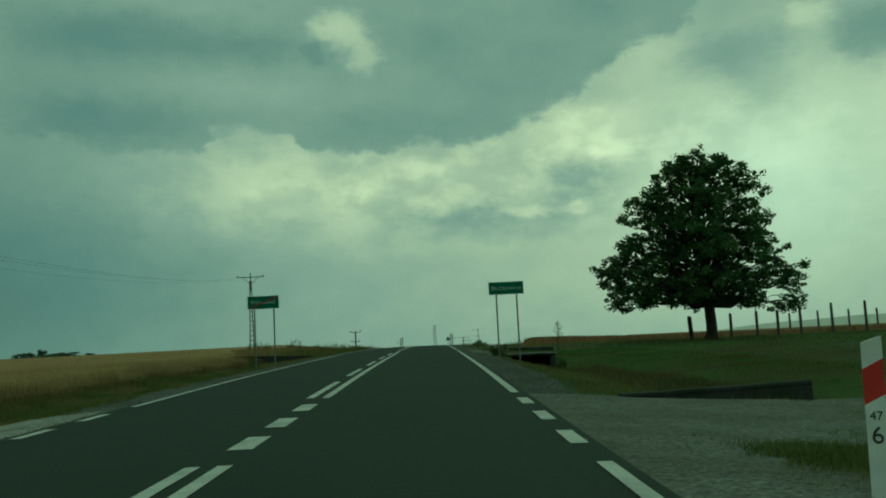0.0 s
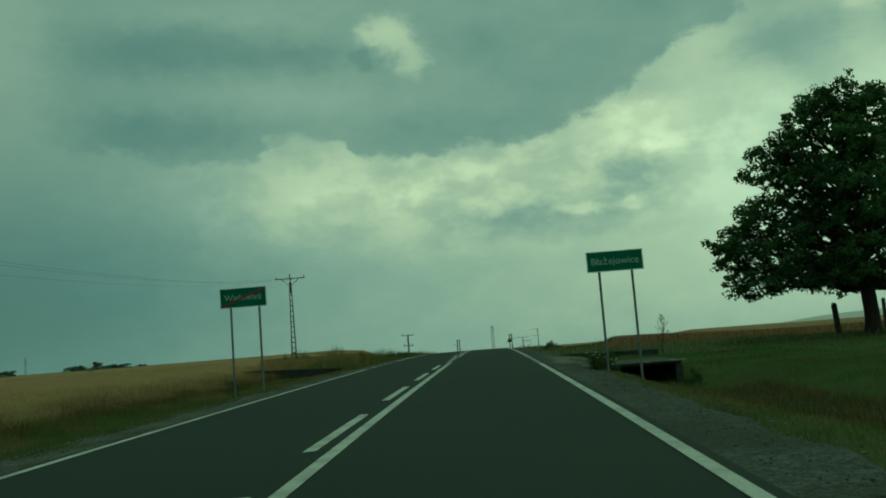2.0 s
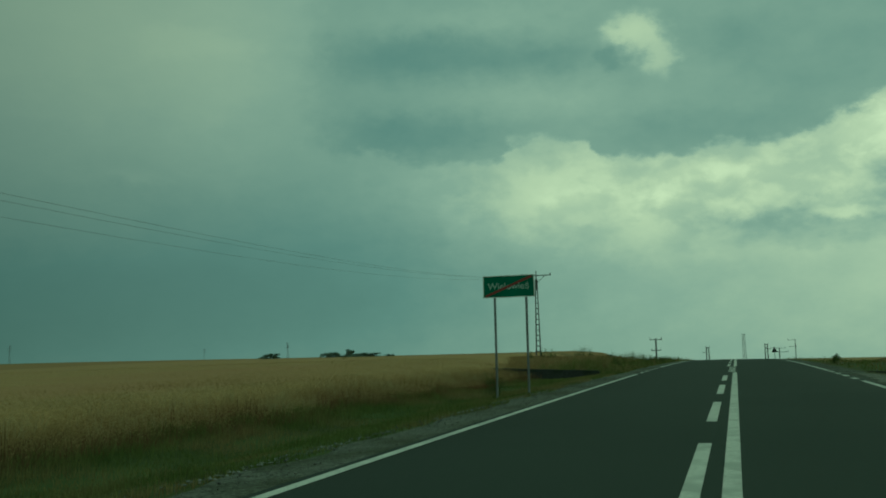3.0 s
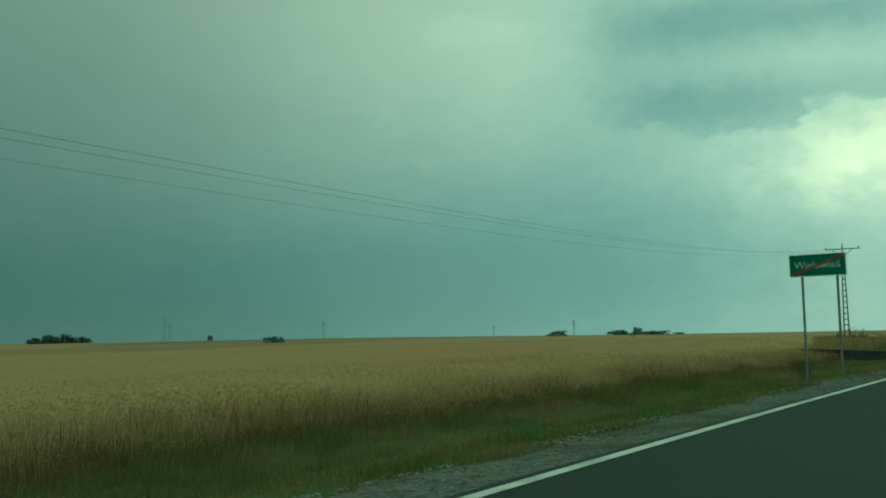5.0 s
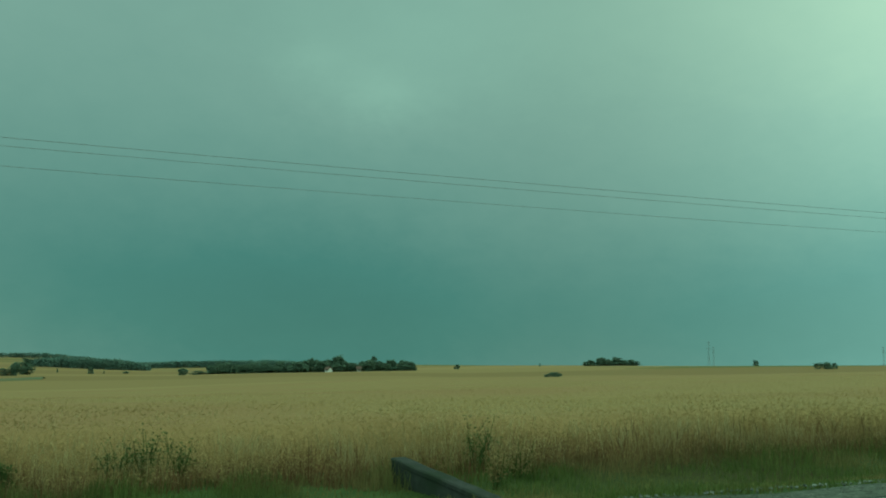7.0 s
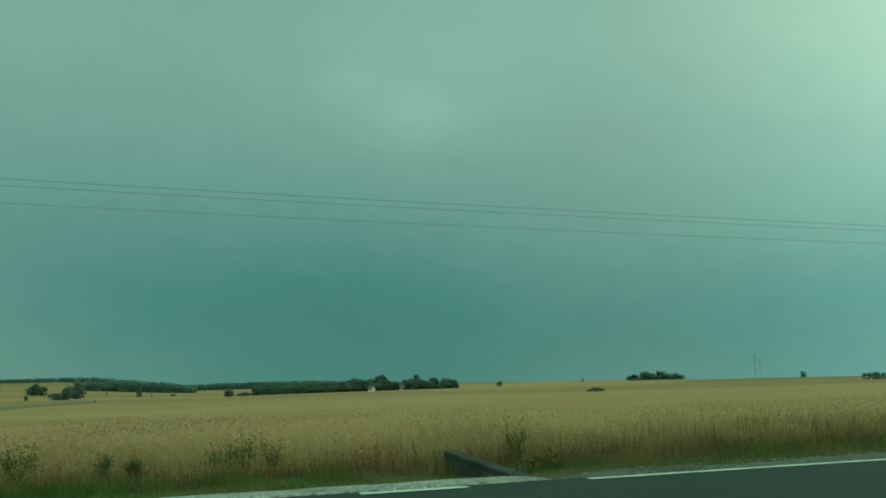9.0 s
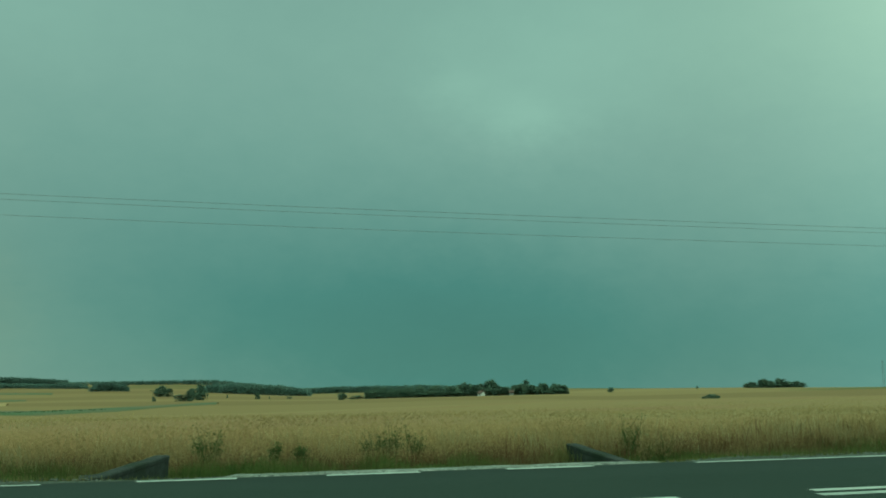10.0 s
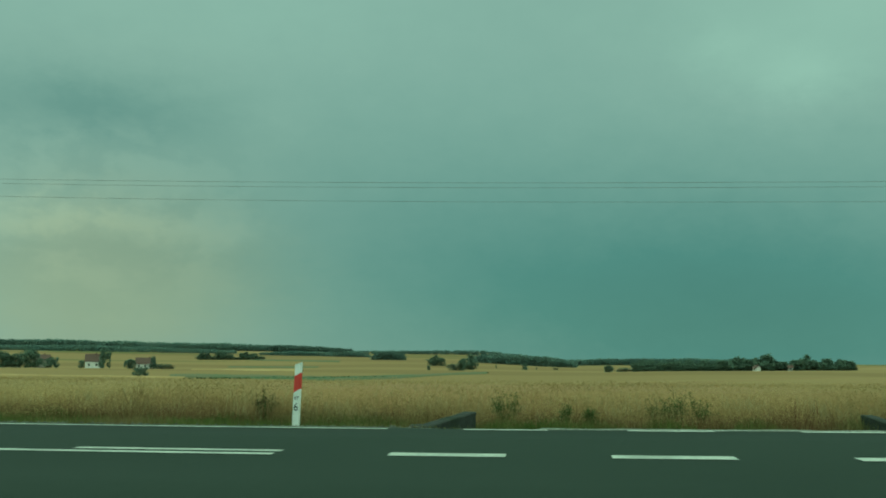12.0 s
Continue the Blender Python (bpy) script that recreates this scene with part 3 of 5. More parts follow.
draped("gravel_exit", -7.2, -3.9, 8.8, 14.8, 0.04, M_PALEGRAVEL, "overgrown gravel field entrance in the verge", "gravel exit", 0.7, 12, 0.4, 7)
draped("gravel_patch", -4.9, -3.36, 9.3, 14.9, 0.06, M_WHITEGRAVEL, "bleached pale gravel along the road at the overgrown exit", "gravel", 0.6, 10, 0.35, 8)

# ---- concrete culvert heads in the ditches ----
def headwall(p0, p1, z0, z1, deep, thick=0.19):
    """A concrete wall across the ditch from p0 to p1, its top running from z0 to z1, with a worn coping."""
    run = math.hypot(p1[0] - p0[0], p1[1] - p0[1])
    w = empty("culvert_headwall", p0[0], p0[1], 0, math.degrees(math.atan2(p1[1] - p0[1], p1[0] - p0[0])))
    tagged(w, "dark greenish concrete culvert headwall across the ditch", "headwall", group="culvert headwalls")
    n = 12
    for name, lo, hi, t in (("wall", None, -0.055, thick), ("coping", -0.06, 0.0, thick + 0.025)):
        bm = bmesh.new()
        rows = []
        for i in range(n + 1):
            k = i / n
            x = run * k
            zt = z0 + (z1 - z0) * k + hi + 0.012 * noise.noise((x * 2.1, z0 * 9, hi))
            zb = deep if lo is None else zt + lo
            rows.append([bm.verts.new((x, yy, zz)) for yy, zz in ((-t / 2, zb), (-t / 2, zt - 0.015), (-t / 2 + 0.02, zt), (t / 2 - 0.02, zt), (t / 2, zt - 0.015), (t / 2, zb))])
        for c, d in zip(rows, rows[1:]):
            for i in range(6):
                bm.faces.new((c[i], d[i], d[(i + 1) % 6], c[(i + 1) % 6]))
        bm.faces.new(rows[0])
        bm.faces.new(rows[-1][::-1])
        bmesh.ops.recalc_face_normals(bm, faces=bm.faces)
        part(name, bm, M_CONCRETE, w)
    return w


headwall((-8.75, 15.2), (-6.3, 15.6), 0.10, -0.12, -0.85)
headwall((-7.6, 8.4), (-5.25, 7.85), 0.06, -0.04, -0.85)
headwall((4.8, 14.25), (7.85, 14.25), 0.08, 0.15, -0.8)
# a flat concrete deck over an open culvert
deck = tagged(empty("culvert_bridge", 4.2, 38.7, 0), "thin bleached concrete slab over a dark open culvert", "culvert")
bm = bmesh.new()
box(bm, 0, 3.0, 0.26, 3.7, 0.25, 0.375, 0.012)
part("slab", bm, M_DARKGRAVEL, deck)
bm = bmesh.new()
box(bm, -0.3, 3.1, 0, 0.25, 0.34, 0.39, 0.012)
part("edge_beam", bm, M_PALECONC, deck)
for x0 in (0.30, 2.78):
    bm = bmesh.new()
    box(bm, x0, x0 + 0.2, 0.06, 3.6, -0.95, 0.247, 0.015)
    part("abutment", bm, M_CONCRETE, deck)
# dark wall added beyond the slab to give the dark band there
headwall((4.6, 50.5), (8.7, 50.5), 0.56, 0.50, -0.4)
headwall((-12.5, 58.0), (-6.0, 58.0), 0.85, 0.60, -0.3)
bm = bmesh.new()
box(bm, -0.14, 0.14, -0.12, 0.12, -0.2, 0.09, 0.02)
blk = part("concrete_block", bm, M_CONCRETE)
blk.matrix_basis = pose(-4.65, 7.95, -0.06, 3, 4, 12)
tagged(blk, "small dark concrete block in the verge grass", "block")

# ---- town signs ----
def lettering(text, size, material, parent, x, y, z):
    cu = bpy.data.curves.new("lettering", "FONT")
    cu.body, cu.size, cu.extrude = text, size, 0.001
    cu.align_x, cu.align_y = "CENTER", "CENTER"
    tmp = new("lettering", cu)
    me = bpy.data.meshes.new_from_object(tmp.evaluated_get(bpy.context.evaluated_depsgraph_get()))
    bpy.data.objects.remove(tmp)
    me.materials.clear()
    me.materials.append(material)
    ob = new("lettering", me)
    ob.parent = parent
    ob.matrix_basis = pose(x, y, z, 90, 0, 0)
    return ob


def town_sign(x, y, w, z0, z1, legs, base, text, struck, label):
    s = tagged(empty("town_sign", x, y, 0), label, "road sign", group="town signs")
    zc, h = (z0 + z1) / 2, z1 - z0
    bm = bmesh.new()
    box(bm, -w / 2, w / 2, -0.012, 0.012, z0, z1, 0.008)
    plate = part("plate", bm, M_SIGN, s)
    bm = bmesh.new()
    t = 0.018
    for q in ((-w / 2, w / 2, z0, z0 + t), (-w / 2, w / 2, z1 - t, z1), (-w / 2, -w / 2 + t, z0 + t, z1 - t), (w / 2 - t, w / 2, z0 + t, z1 - t)):
        box(bm, q[0], q[1], -0.020, -0.0135, q[2], q[3])
    part("rim", bm, M_WHITE, plate, "thin white edge line")
    lettering(text, 0.235, M_LETTER, plate, 0, -0.016, zc)
    if struck:
        ang = math.atan2(h * 0.86, w * 0.9)
        ln = math.hypot(h * 0.86, w * 0.9)
        bm = bmesh.new()
        box(bm, -ln / 2, ln / 2, -0.024, -0.0195, -0.028, 0.028, 0, Matrix.Translation((0, 0, zc)) @ Euler((0, -ang, 0)).to_matrix().to_4x4())
        part("stroke", bm, M_STROKE, plate, "red diagonal stroke across the name")
    for lx in legs:
        bm = bmesh.new()
        tube(bm, (lx, 0.05, base - 0.3), (lx, 0.05, z1 - 0.05), 0.030, 0.030, 12)
        leg = part("leg", bm, M_STEEL, s)
        for zz in (z0 + 0.1, z1 - 0.1):
            bm = bmesh.new()
            box(bm, lx - 0.05, lx + 0.05, 0.0125, 0.085, zz - 0.015, zz + 0.015, 0.004)
            part("clamp", bm, M_STEEL, leg)
    return s


town_sign(-4.995, 36.52, 1.29, 2.752, 3.293, (-0.37, 0.42), float(ground(-4.9, 36.5)), "Wielowie\u015b", True,
          "green town-exit sign, white name struck through in red")
town_sign(4.745, 33.5, 1.325, 2.72, 3.205, (-0.38, 0.39), float(ground(4.75, 33.5)), "B\u0142a\u017cejowice", False,
          "green town-entry sign with a white name on two steel legs")

# ---- marker posts ----
def marker_post(x, y, rz, lean, h=0.92, wide=1.0):
    s = tagged(empty("marker_post", x, y, float(ground(x, y)) - 0.02, rz), "white plastic roadside marker post with a slanted red band", "marker post", group="marker posts")
    s.rotation_euler[1] = radians(lean)
    bm = bmesh.new()
    prof = [(px * wide, py) for px, py in ((-0.06, -0.028), (0.06, -0.028), (0.055, 0.02), (0.02, 0.05), (-0.02, 0.05), (-0.055, 0.02))]

    def ring(zf):
        return [bm.verts.new((px, py, zf(px))) for px, py in prof]
    band0, band1 = h - 0.40, h - 0.18
    lower, l1 = ring(lambda px: -0.25), ring(lambda px: band0 + px * 0.55)
    for i in range(6):
        bm.faces.new((lower[i], lower[(i + 1) % 6], l1[(i + 1) % 6], l1[i]))
    u0, u1 = ring(lambda px: band1 + px * 0.55), ring(lambda px: h - 0.03 + px * 0.35)
    for i in range(6):
        bm.faces.new((u0[i], u0[(i + 1) % 6], u1[(i + 1) % 6], u1[i]))
    bm.faces.new(u1)
    body = part("body", bm, M_WHITE, s)
    bm = bmesh.new()
    prof = [(px * 1.01, py * 1.01) for px, py in prof]
    b0, b1 = ring(lambda px: band0 + px * 0.55), ring(lambda px: band1 + px * 0.55)
    for i in range(6):
        bm.faces.new((b0[i], b0[(i + 1) % 6], b1[(i + 1) % 6], b1[i]))
    part("red_band", bm, M_RED, s, "slanted red reflective band")
    lettering("47", 0.075, M_BLACK, body, 0, -0.0305, h - 0.50)
    lettering("6", 0.15, M_BLACK, body, 0, -0.0305, h - 0.62)
    return s


marker_post(-4.25, 6.32, 72, 1.2, 0.92, 0.8)
marker_post(4.56, 5.52, -22, 1.0, 1.06)

# ---- power line ----
def pylon(x, y, h, name="power_pole"):
    s = tagged(empty(name, x, y, float(ground(x, y))), "slim lattice concrete power pole with a cross-arm", "power pole", group="line poles")
    for sx in (-1, 1):
        for sy in (-1, 1):
            bm = bmesh.new()
            tube(bm, (0.30 * sx, 0.16 * sy, -0.4), (0.10 * sx, 0.09 * sy, h * 0.93), 0.055, 0.045, 6)
            part("leg", bm, M_CONCPOLE, s)
    n = 15
    for i in range(n):
        k = (i + 0.5) / n
        hw = 0.30 - 0.20 * k
        bm = bmesh.new()
        box(bm, -hw, hw, -0.16 + 0.07 * k, 0.16 - 0.07 * k, h * 0.93 * k - 0.06, h * 0.93 * k + 0.06, 0.015)
        part("rung", bm, M_CONCPOLE, s)
    bm = bmesh.new()
    tube(bm, (0, 0, h * 0.80), (0, 0, h + 0.15), 0.10, 0.06, 8)
    part("mast_head", bm, M_CONCPOLE, s)
    bm = bmesh.new()
    box(bm, -1.95, 1.95, -0.05, 0.05, h - 0.32, h - 0.20, 0.01)
    part("crossarm", bm, M_STEEL, s)
    for sx in (-1, 1):
        bm = bmesh.new()
        tube(bm, (0.06 * sx, 0, h - 1.25), (1.15 * sx, 0, h - 0.30), 0.035, 0.035, 6)
        part("brace", bm, M_STEEL, s)
    for px, z0 in ((-1.85, h - 0.2), (0.0, h + 0.12), (1.85, h - 0.2)):
        bm = bmesh.new()
        for k, r in enumerate((0.045, 0.085, 0.045, 0.085, 0.045)):
            tube(bm, (px, 0, z0 + k * 0.05), (px, 0, z0 + k * 0.05 + 0.045), r, r * 0.8, 8)
        part("insulator", bm, M_CONCPOLE, s, "ribbed insulator")
    return s


PY = (-23.83, 127.8)
ph = 12.0 - float(ground(*PY))
pylon(PY[0], PY[1], ph)
pylon(-23.83, -80.0, 12.0 - float(ground(-23.83, -80.0)))
for dx, dz in ((-1.85, -0.02), (0.0, 0.17), (1.85, -0.02)):
    ys = np.linspace(-80, 127.8, 70)
    zs = 6.87 + 5.0 * (np.abs(ys - 24) / 104) ** 2.5 + dz
    cu = bpy.data.curves.new("power_cable", "CURVE")
    cu.dimensions = "3D"
    cu.bevel_depth, cu.bevel_resolution = 0.006, 1
    sp = cu.splines.new("POLY")
    sp.points.add(len(ys) - 1)
    for p, y, z in zip(sp.points, ys, zs):
        p.co = (PY[0] + dx, y, z, 1)
    tmp = new("power_cable", cu)
    me = bpy.data.meshes.new_from_object(tmp.evaluated_get(bpy.context.evaluated_depsgraph_get()))
    bpy.data.objects.remove(tmp)
    me.materials.clear()
    me.materials.append(M_WIRE)
    tagged(new("power_cable", me), "thin dark overhead power cable sagging over the field", "cable", group="power cables")


def twin_pole(x, y, top, wide, arms, label):
    """A distant pole of one or two posts with short arms."""
    g = min(float(ground(x, y)), top - 5.5)
    s = tagged(empty("line_pole", x, y, float(ground(x, y))), label, "power pole", group="far line poles")
    b = g - float(ground(x, y))
    for px in ((-wide, wide) if wide else (0.0,)):
        bm = bmesh.new()
        tube(bm, (px, 0, b), (px * 0.7, 0, top - float(ground(x, y))), 0.17, 0.12, 8)
        part("post", bm, M_CONCPOLE, s)
    for dz, half, off in arms:
        bm = bmesh.new()
        box(bm, off - half, off + half, -0.06, 0.06, top - float(ground(x, y)) - dz, top - float(ground(x, y)) - dz + 0.12, 0.01)
        part("arm", bm, M_STEEL, s)
        for q in (-1, 1):
            bm = bmesh.new()
            tube(bm, (off + q * half * 0.92, 0, top - float(ground(x, y)) - dz + 0.1), (off + q * half * 0.92, 0, top - float(ground(x, y)) - dz + 0.4), 0.07, 0.05, 6)
            part("insulator", bm, M_CONCPOLE, s)
    return s


twin_pole(-6.9, 259.5, 2.9, 0.40, ((0.15, 0.5, 0.0), (1.4, 0.55, -0.7)), "dark twin-post line pole beyond the crest")
twin_pole(7.6, 259.0, 3.4, 0.38, ((0.15, 0.5, 0.0), (1.3, 0.6, 0.6)), "dark twin-post line pole beyond the crest")
twin_pole(12.5, 300.0, 2.6, 0.0, ((0.2, 1.8, 0.0), (1.3, 1.5, 1.0)), "single line pole with two arms beyond the crest")
twin_pole(-12.2, 165.0, 3.9, 0.0, ((0.25, 1.0, 0.0), (2.0, 0.8, 0.0)), "single line pole with two arms on the bank")
twin_pole(21.9, 382.5, 6.2, 0.0, ((0.4, 1.6, -1.2), (3.0, 1.4, -0.8)), "single line pole with arms to one side")
mast = tagged(empty("radio_mast", 3.28, 384.7, float(ground(3.28, 384.7))), "slender pale lattice mast beyond the crest", "mast")
mh = 8.7 - float(ground(3.28, 384.7))
for sx, sy in ((-1, -1), (1, -1), (0, 1)):
    bm = bmesh.new()
    tube(bm, (0.75 * sx, 0.6 * sy, -0.3), (0.45 * sx, 0.4 * sy, mh), 0.10, 0.08, 6)
    part("leg", bm, M_STEEL, mast)
for i in range(14):
    bm = bmesh.new()
    k = (i + 0.5) / 14
    s_ = -1 if i % 2 else 1
    tube(bm, (-(0.75 - 0.3 * k) * s_, -0.5, mh * (k - 0.035)), ((0.75 - 0.3 * k) * s_, -0.5, mh * (k + 0.035)), 0.04, 0.04, 5)
    part("brace", bm, M_STEEL, mast)

# small warning triangle past the crest
wsg = tagged(empty("warning_sign", 3.9, 112.0, float(ground(3.9, 112.0))), "triangular warning sign on a thin steel post, seen from behind", "road sign")
bm = bmesh.new()
tube(bm, (0, 0, -0.2), (0, 0, 1.15), 0.03, 0.03, 8)
part("post", bm, M_STEEL, wsg)
bm = bmesh.new()
tri = [bm.verts.new(p) for p in ((-0.30, 0.04, 0.80), (0.30, 0.04, 0.80), (0, 0.04, 1.36))]
tf = bm.faces.new(tri)
ex = bmesh.ops.extrude_face_region(bm, geom=[tf])
bmesh.ops.translate(bm, vec=(0, 0.02, 0), verts=[q for q in ex["geom"] if isinstance(q, bmesh.types.BMVert)])
part("plate", bm, M_BLACK, wsg)

# ---- fence posts by the tree ----
def fence_post(x, y, h, r, lx=0.0):
    s = empty("fence_post", x, y, float(ground(x, y)) - 0.1)
    tagged(s, "weathered dark wooden fence post standing in the meadow", "post", group="fence posts")
    bm = bmesh.new()
    tube(bm, (0, 0, -0.4), (lx, 0, h), r, r * 0.88, 8)
    for v in bm.verts:
        v.co.x += 0.02 * noise.noise((v.co.x * 9, v.co.y * 9, v.co.z))
    part("shaft", bm, M_WOOD, s)
    bm = bmesh.new()
    tube(bm, (lx, 0, h), (lx + 0.02, 0, h + 0.06), r * 0.88, r * 0.4, 8)
    part("cap", bm, M_WOOD, s)


for x, h in ((21.4, 1.6), (23.1, 1.7), (24.6, 1.7), (26.1, 1.9), (28.2, 2.0), (30.3, 2.05), (32.3, 2.0), (34.4, 2.0)):
    fence_post(x, 58.0 + 0.2 * math.sin(x * 7), h, 0.10)
for x, h in ((29.4, 1.7), (31.6, 1.8), (34.0, 1.8), (36.2, 1.8), (38.4, 1.8)):
    fence_post(x, 68.0, h, 0.085)
fence_post(18.0, 55.0, 1.5, 0.15, -0.12)


# ---- plants ----
rng = np.random.default_rng(7)


def leaf_cloud(centres, radii, count, size, flat=0.75, seed=1):
    """Leaves scattered in soft balls: arrays of corners and faces, each leaf a bent kite."""
    g = np.random.default_rng(seed)
    n = len(centres) * count
    c = np.repeat(np.asarray(centres, float), count, 0)
    r = np.repeat(np.asarray(radii, float), count)
    d = g.normal(size=(n, 3))
    d /= np.linalg.norm(d, axis=1)[:, None]
    p = c + d * (r * g.uniform(0.15, 1.0, n) ** 0.6)[:, None] * np.array([1, 1, flat])
    a = g.normal(size=(n, 3))
    a[:, 2] *= 0.6
    a /= np.linalg.norm(a, axis=1)[:, None]
    b = np.cross(a, g.normal(size=(n, 3)))
    b /= np.linalg.norm(b, axis=1)[:, None]
    s = (size * g.uniform(0.6, 1.3, n))[:, None]
    v = np.stack([p - a * s * 0.5, p + b * s * 0.33, p + a * s * 0.5, p - b * s * 0.33], 1).reshape(-1, 3)
    f = np.arange(n * 4).reshape(-1, 4)
    return v, f


def bent_limb(bm, a, b, ra, rb, g, seg=7, parts=4):
    a, b = Vector(a), Vector(b)
    pts = [a.lerp(b, k / parts) for k in range(parts + 1)]
    ln = (b - a).length
    for k in range(1, parts):
        pts[k] += Vector(g.normal(size=3) * ln * 0.05) + Vector((0, 0, ln * 0.06 * math.sin(math.pi * k / parts)))
    for k in range(parts):
        tube(bm, pts[k], pts[k + 1], ra + (rb - ra) * k / parts, ra + (rb - ra) * (k + 1) / parts, seg)
    return pts


def big_tree(x, y):
    g = np.random.default_rng(11)
    t = tagged(empty("field_tree", x, y, float(ground(x, y)) - 0.1), "broad old deciduous tree in full dark leaf on the meadow", "tree")
    H = [1.3, 1.8, 2.4, 3.2, 4.4, 5.2, 6.0, 6.8, 7.6, 8.3, 8.9, 9.6, 10.4, 10.9, 11.3]
    LE = [2.4, 4.6, 5.7, 6.2, 6.7, 6.0, 6.1, 5.3, 5.0, 4.8, 3.7, 3.3, 2.7, 2.0, 0.7]
    RI = [3.8, 4.7, 5.4, 5.8, 5.4, 4.7, 4.3, 3.9, 3.3, 3.0, 3.1, 3.1, 2.6, 2.0, 0.7]
    cs, rs, lobes = [], [], []
    # boughs end in flat, ragged plates of foliage with gaps between them
    for tries in range(6000):
        if len(lobes) >= 150:
            break
        z = 2.2 + 8.6 * g.uniform(0, 1)
        th = g.uniform(0, 2 * math.pi)
        lim = np.interp(z, H, LE) if math.cos(th) < 0 else np.interp(z, H, RI)
        k = (0.12 + 0.88 * g.uniform(0, 1) ** 0.5) * (lim - 0.75) / lim
        c = (math.cos(th) * lim * k, math.sin(th) * lim * k * 0.92, z)
        if any(math.hypot(c[0] - o[0], c[1] - o[1], 1.7 * (c[2] - o[2])) < 1.2 for o in lobes):
            continue
        lobes.append(c)
    lobes += [(4.7, -0.6, 2.2), (4.9, 0.3, 3.3), (3.9, -1.2, 1.9), (-5.7, 0.3, 4.5), (-6.0, -0.5, 4.2), (-5.2, 0.0, 2.3), (-0.7, 0.0, 10.8), (2.2, 0.3, 10.0), (-2.2, -0.4, 9.7), (2.5, -0.6, 9.2), (-1.6, 0.5, 10.3), (1.1, -0.3, 10.6), (2.6, 0.2, 8.0), (-3.9, 0.1, 8.2), (-4.1, -0.3, 7.4), (0.6, 0.8, 10.2), (3.2, -0.5, 6.9), (-2.7, 0.4, 9.0), (2.9, 0.1, 8.8), (3.4, 0.2, 6.1), (3.9, 0.3, 5.5), (2.5, -0.2, 9.8), (3.0, 0.6, 7.6)]
    for c in lobes:
        r = g.uniform(0.75, 1.25) * (0.75 if c[2] < 2.6 or c[2] > 9.8 else 1.0)
        for q in range(15):
            d = g.normal(size=3)
            d *= r * g.uniform(0.3, 1.0) ** 0.7 / np.linalg.norm(d)
            out_ = math.hypot(d[0], d[1])
            cs.append((c[0] + d[0] * 1.12, c[1] + d[1] * 1.12, max(1.35, c[2] + 0.62 * d[2] - 0.16 * out_)))
            rs.append(g.uniform(0.18, 0.38))
    bm = bmesh.new()
    way_ = ((0, 0, -0.3), (0.03, 0, 1.0), (-0.03, 0.02, 2.2), (-0.2, 0, 3.3))
    for a, b, ra, rb in zip(way_, way_[1:], (0.36, 0.31, 0.29), (0.31, 0.29, 0.26)):
        tube(bm, (a[0], a[1], a[2] - 0.08), b, ra, rb, 12)
    bent_limb(bm, (-0.2, 0, 3.1), (-0.5, 0.1, 9.0), 0.30, 0.08, g, 9, 5)
    for q in range(7):
        th = q / 7 * 2 * math.pi + 0.3
        tube(bm, (0.40 * math.cos(th), 0.40 * math.sin(th), -0.25), (0.26 * math.cos(th), 0.26 * math.sin(th), 0.5), 0.12, 0.06, 6)
    part("trunk", bm, M_BARK, t)
    for c in lobes:
        out_ = math.hypot(c[0], c[1])
        z0 = min(8.2, max(2.1, c[2] - 0.40 * out_ - 0.3))
        bm = bmesh.new()
        pts = bent_limb(bm, (-0.06 * z0, 0, z0), c, 0.045 + 0.017 * out_, 0.02, g, 6)
        for q in range(3):
            bent_limb(bm, pts[3], Vector(c) + Vector(g.normal(size=3) * 0.32), 0.022, 0.008, g, 5, 2)
        part("limb", bm, M_BARK, t)
    v, f = leaf_cloud(cs, rs, 34, 0.155, 0.7, 5)
    soup("crown", v, f, M_LEAF, t)
    return t


big_tree(18.2, 51.8)


def small_tree(name, kind, seed, w, h):
    """A distant tree or bush of width w and height h, built at the origin."""
    g = np.random.default_rng(seed)
    t = empty(name, 0, 0, 0)
    n = 46
    cs, rs = [], []
    lo = 0.07 if kind == "tree" else 0.05
    for i in range(n):
        z = g.uniform(lo, 0.95)
        prof_ = math.sin(math.pi * min(1, (z - lo) / (1 - lo) * 0.85 + 0.14)) ** 0.4
        th = g.uniform(0, 2 * math.pi)
        k = g.uniform(0.1, 0.8) ** 0.7 * prof_
        cs.append((math.cos(th) * k * w / 2, math.sin(th) * k * w / 2, z * h * 0.92))
        rs.append(g.uniform(0.13, 0.24) * min(w, h))
    bm = bmesh.new()
    bent_limb(bm, (0, 0, -0.4), (0.03 * w, 0, h * 0.7), 0.035 * h, 0.012 * h, g, 6, 3)
    part("trunk", bm, M_BARK, t)
    v, f = leaf_cloud(cs, rs, 50, 0.10 * min(w, h), 0.85, seed + 1)
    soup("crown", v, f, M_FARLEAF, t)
    return t


protos = [small_tree("far_tree", "tree", 20 + i, (6.0, 7.0, 5.0, 8.0)[i], (9.0, 8.0, 9.0, 8.0)[i]) for i in range(4)]
bushes = [small_tree("field_bush", "bush", 40 + i, (5.0, 7.0)[i], 3.0) for i in range(2)]
used = set()


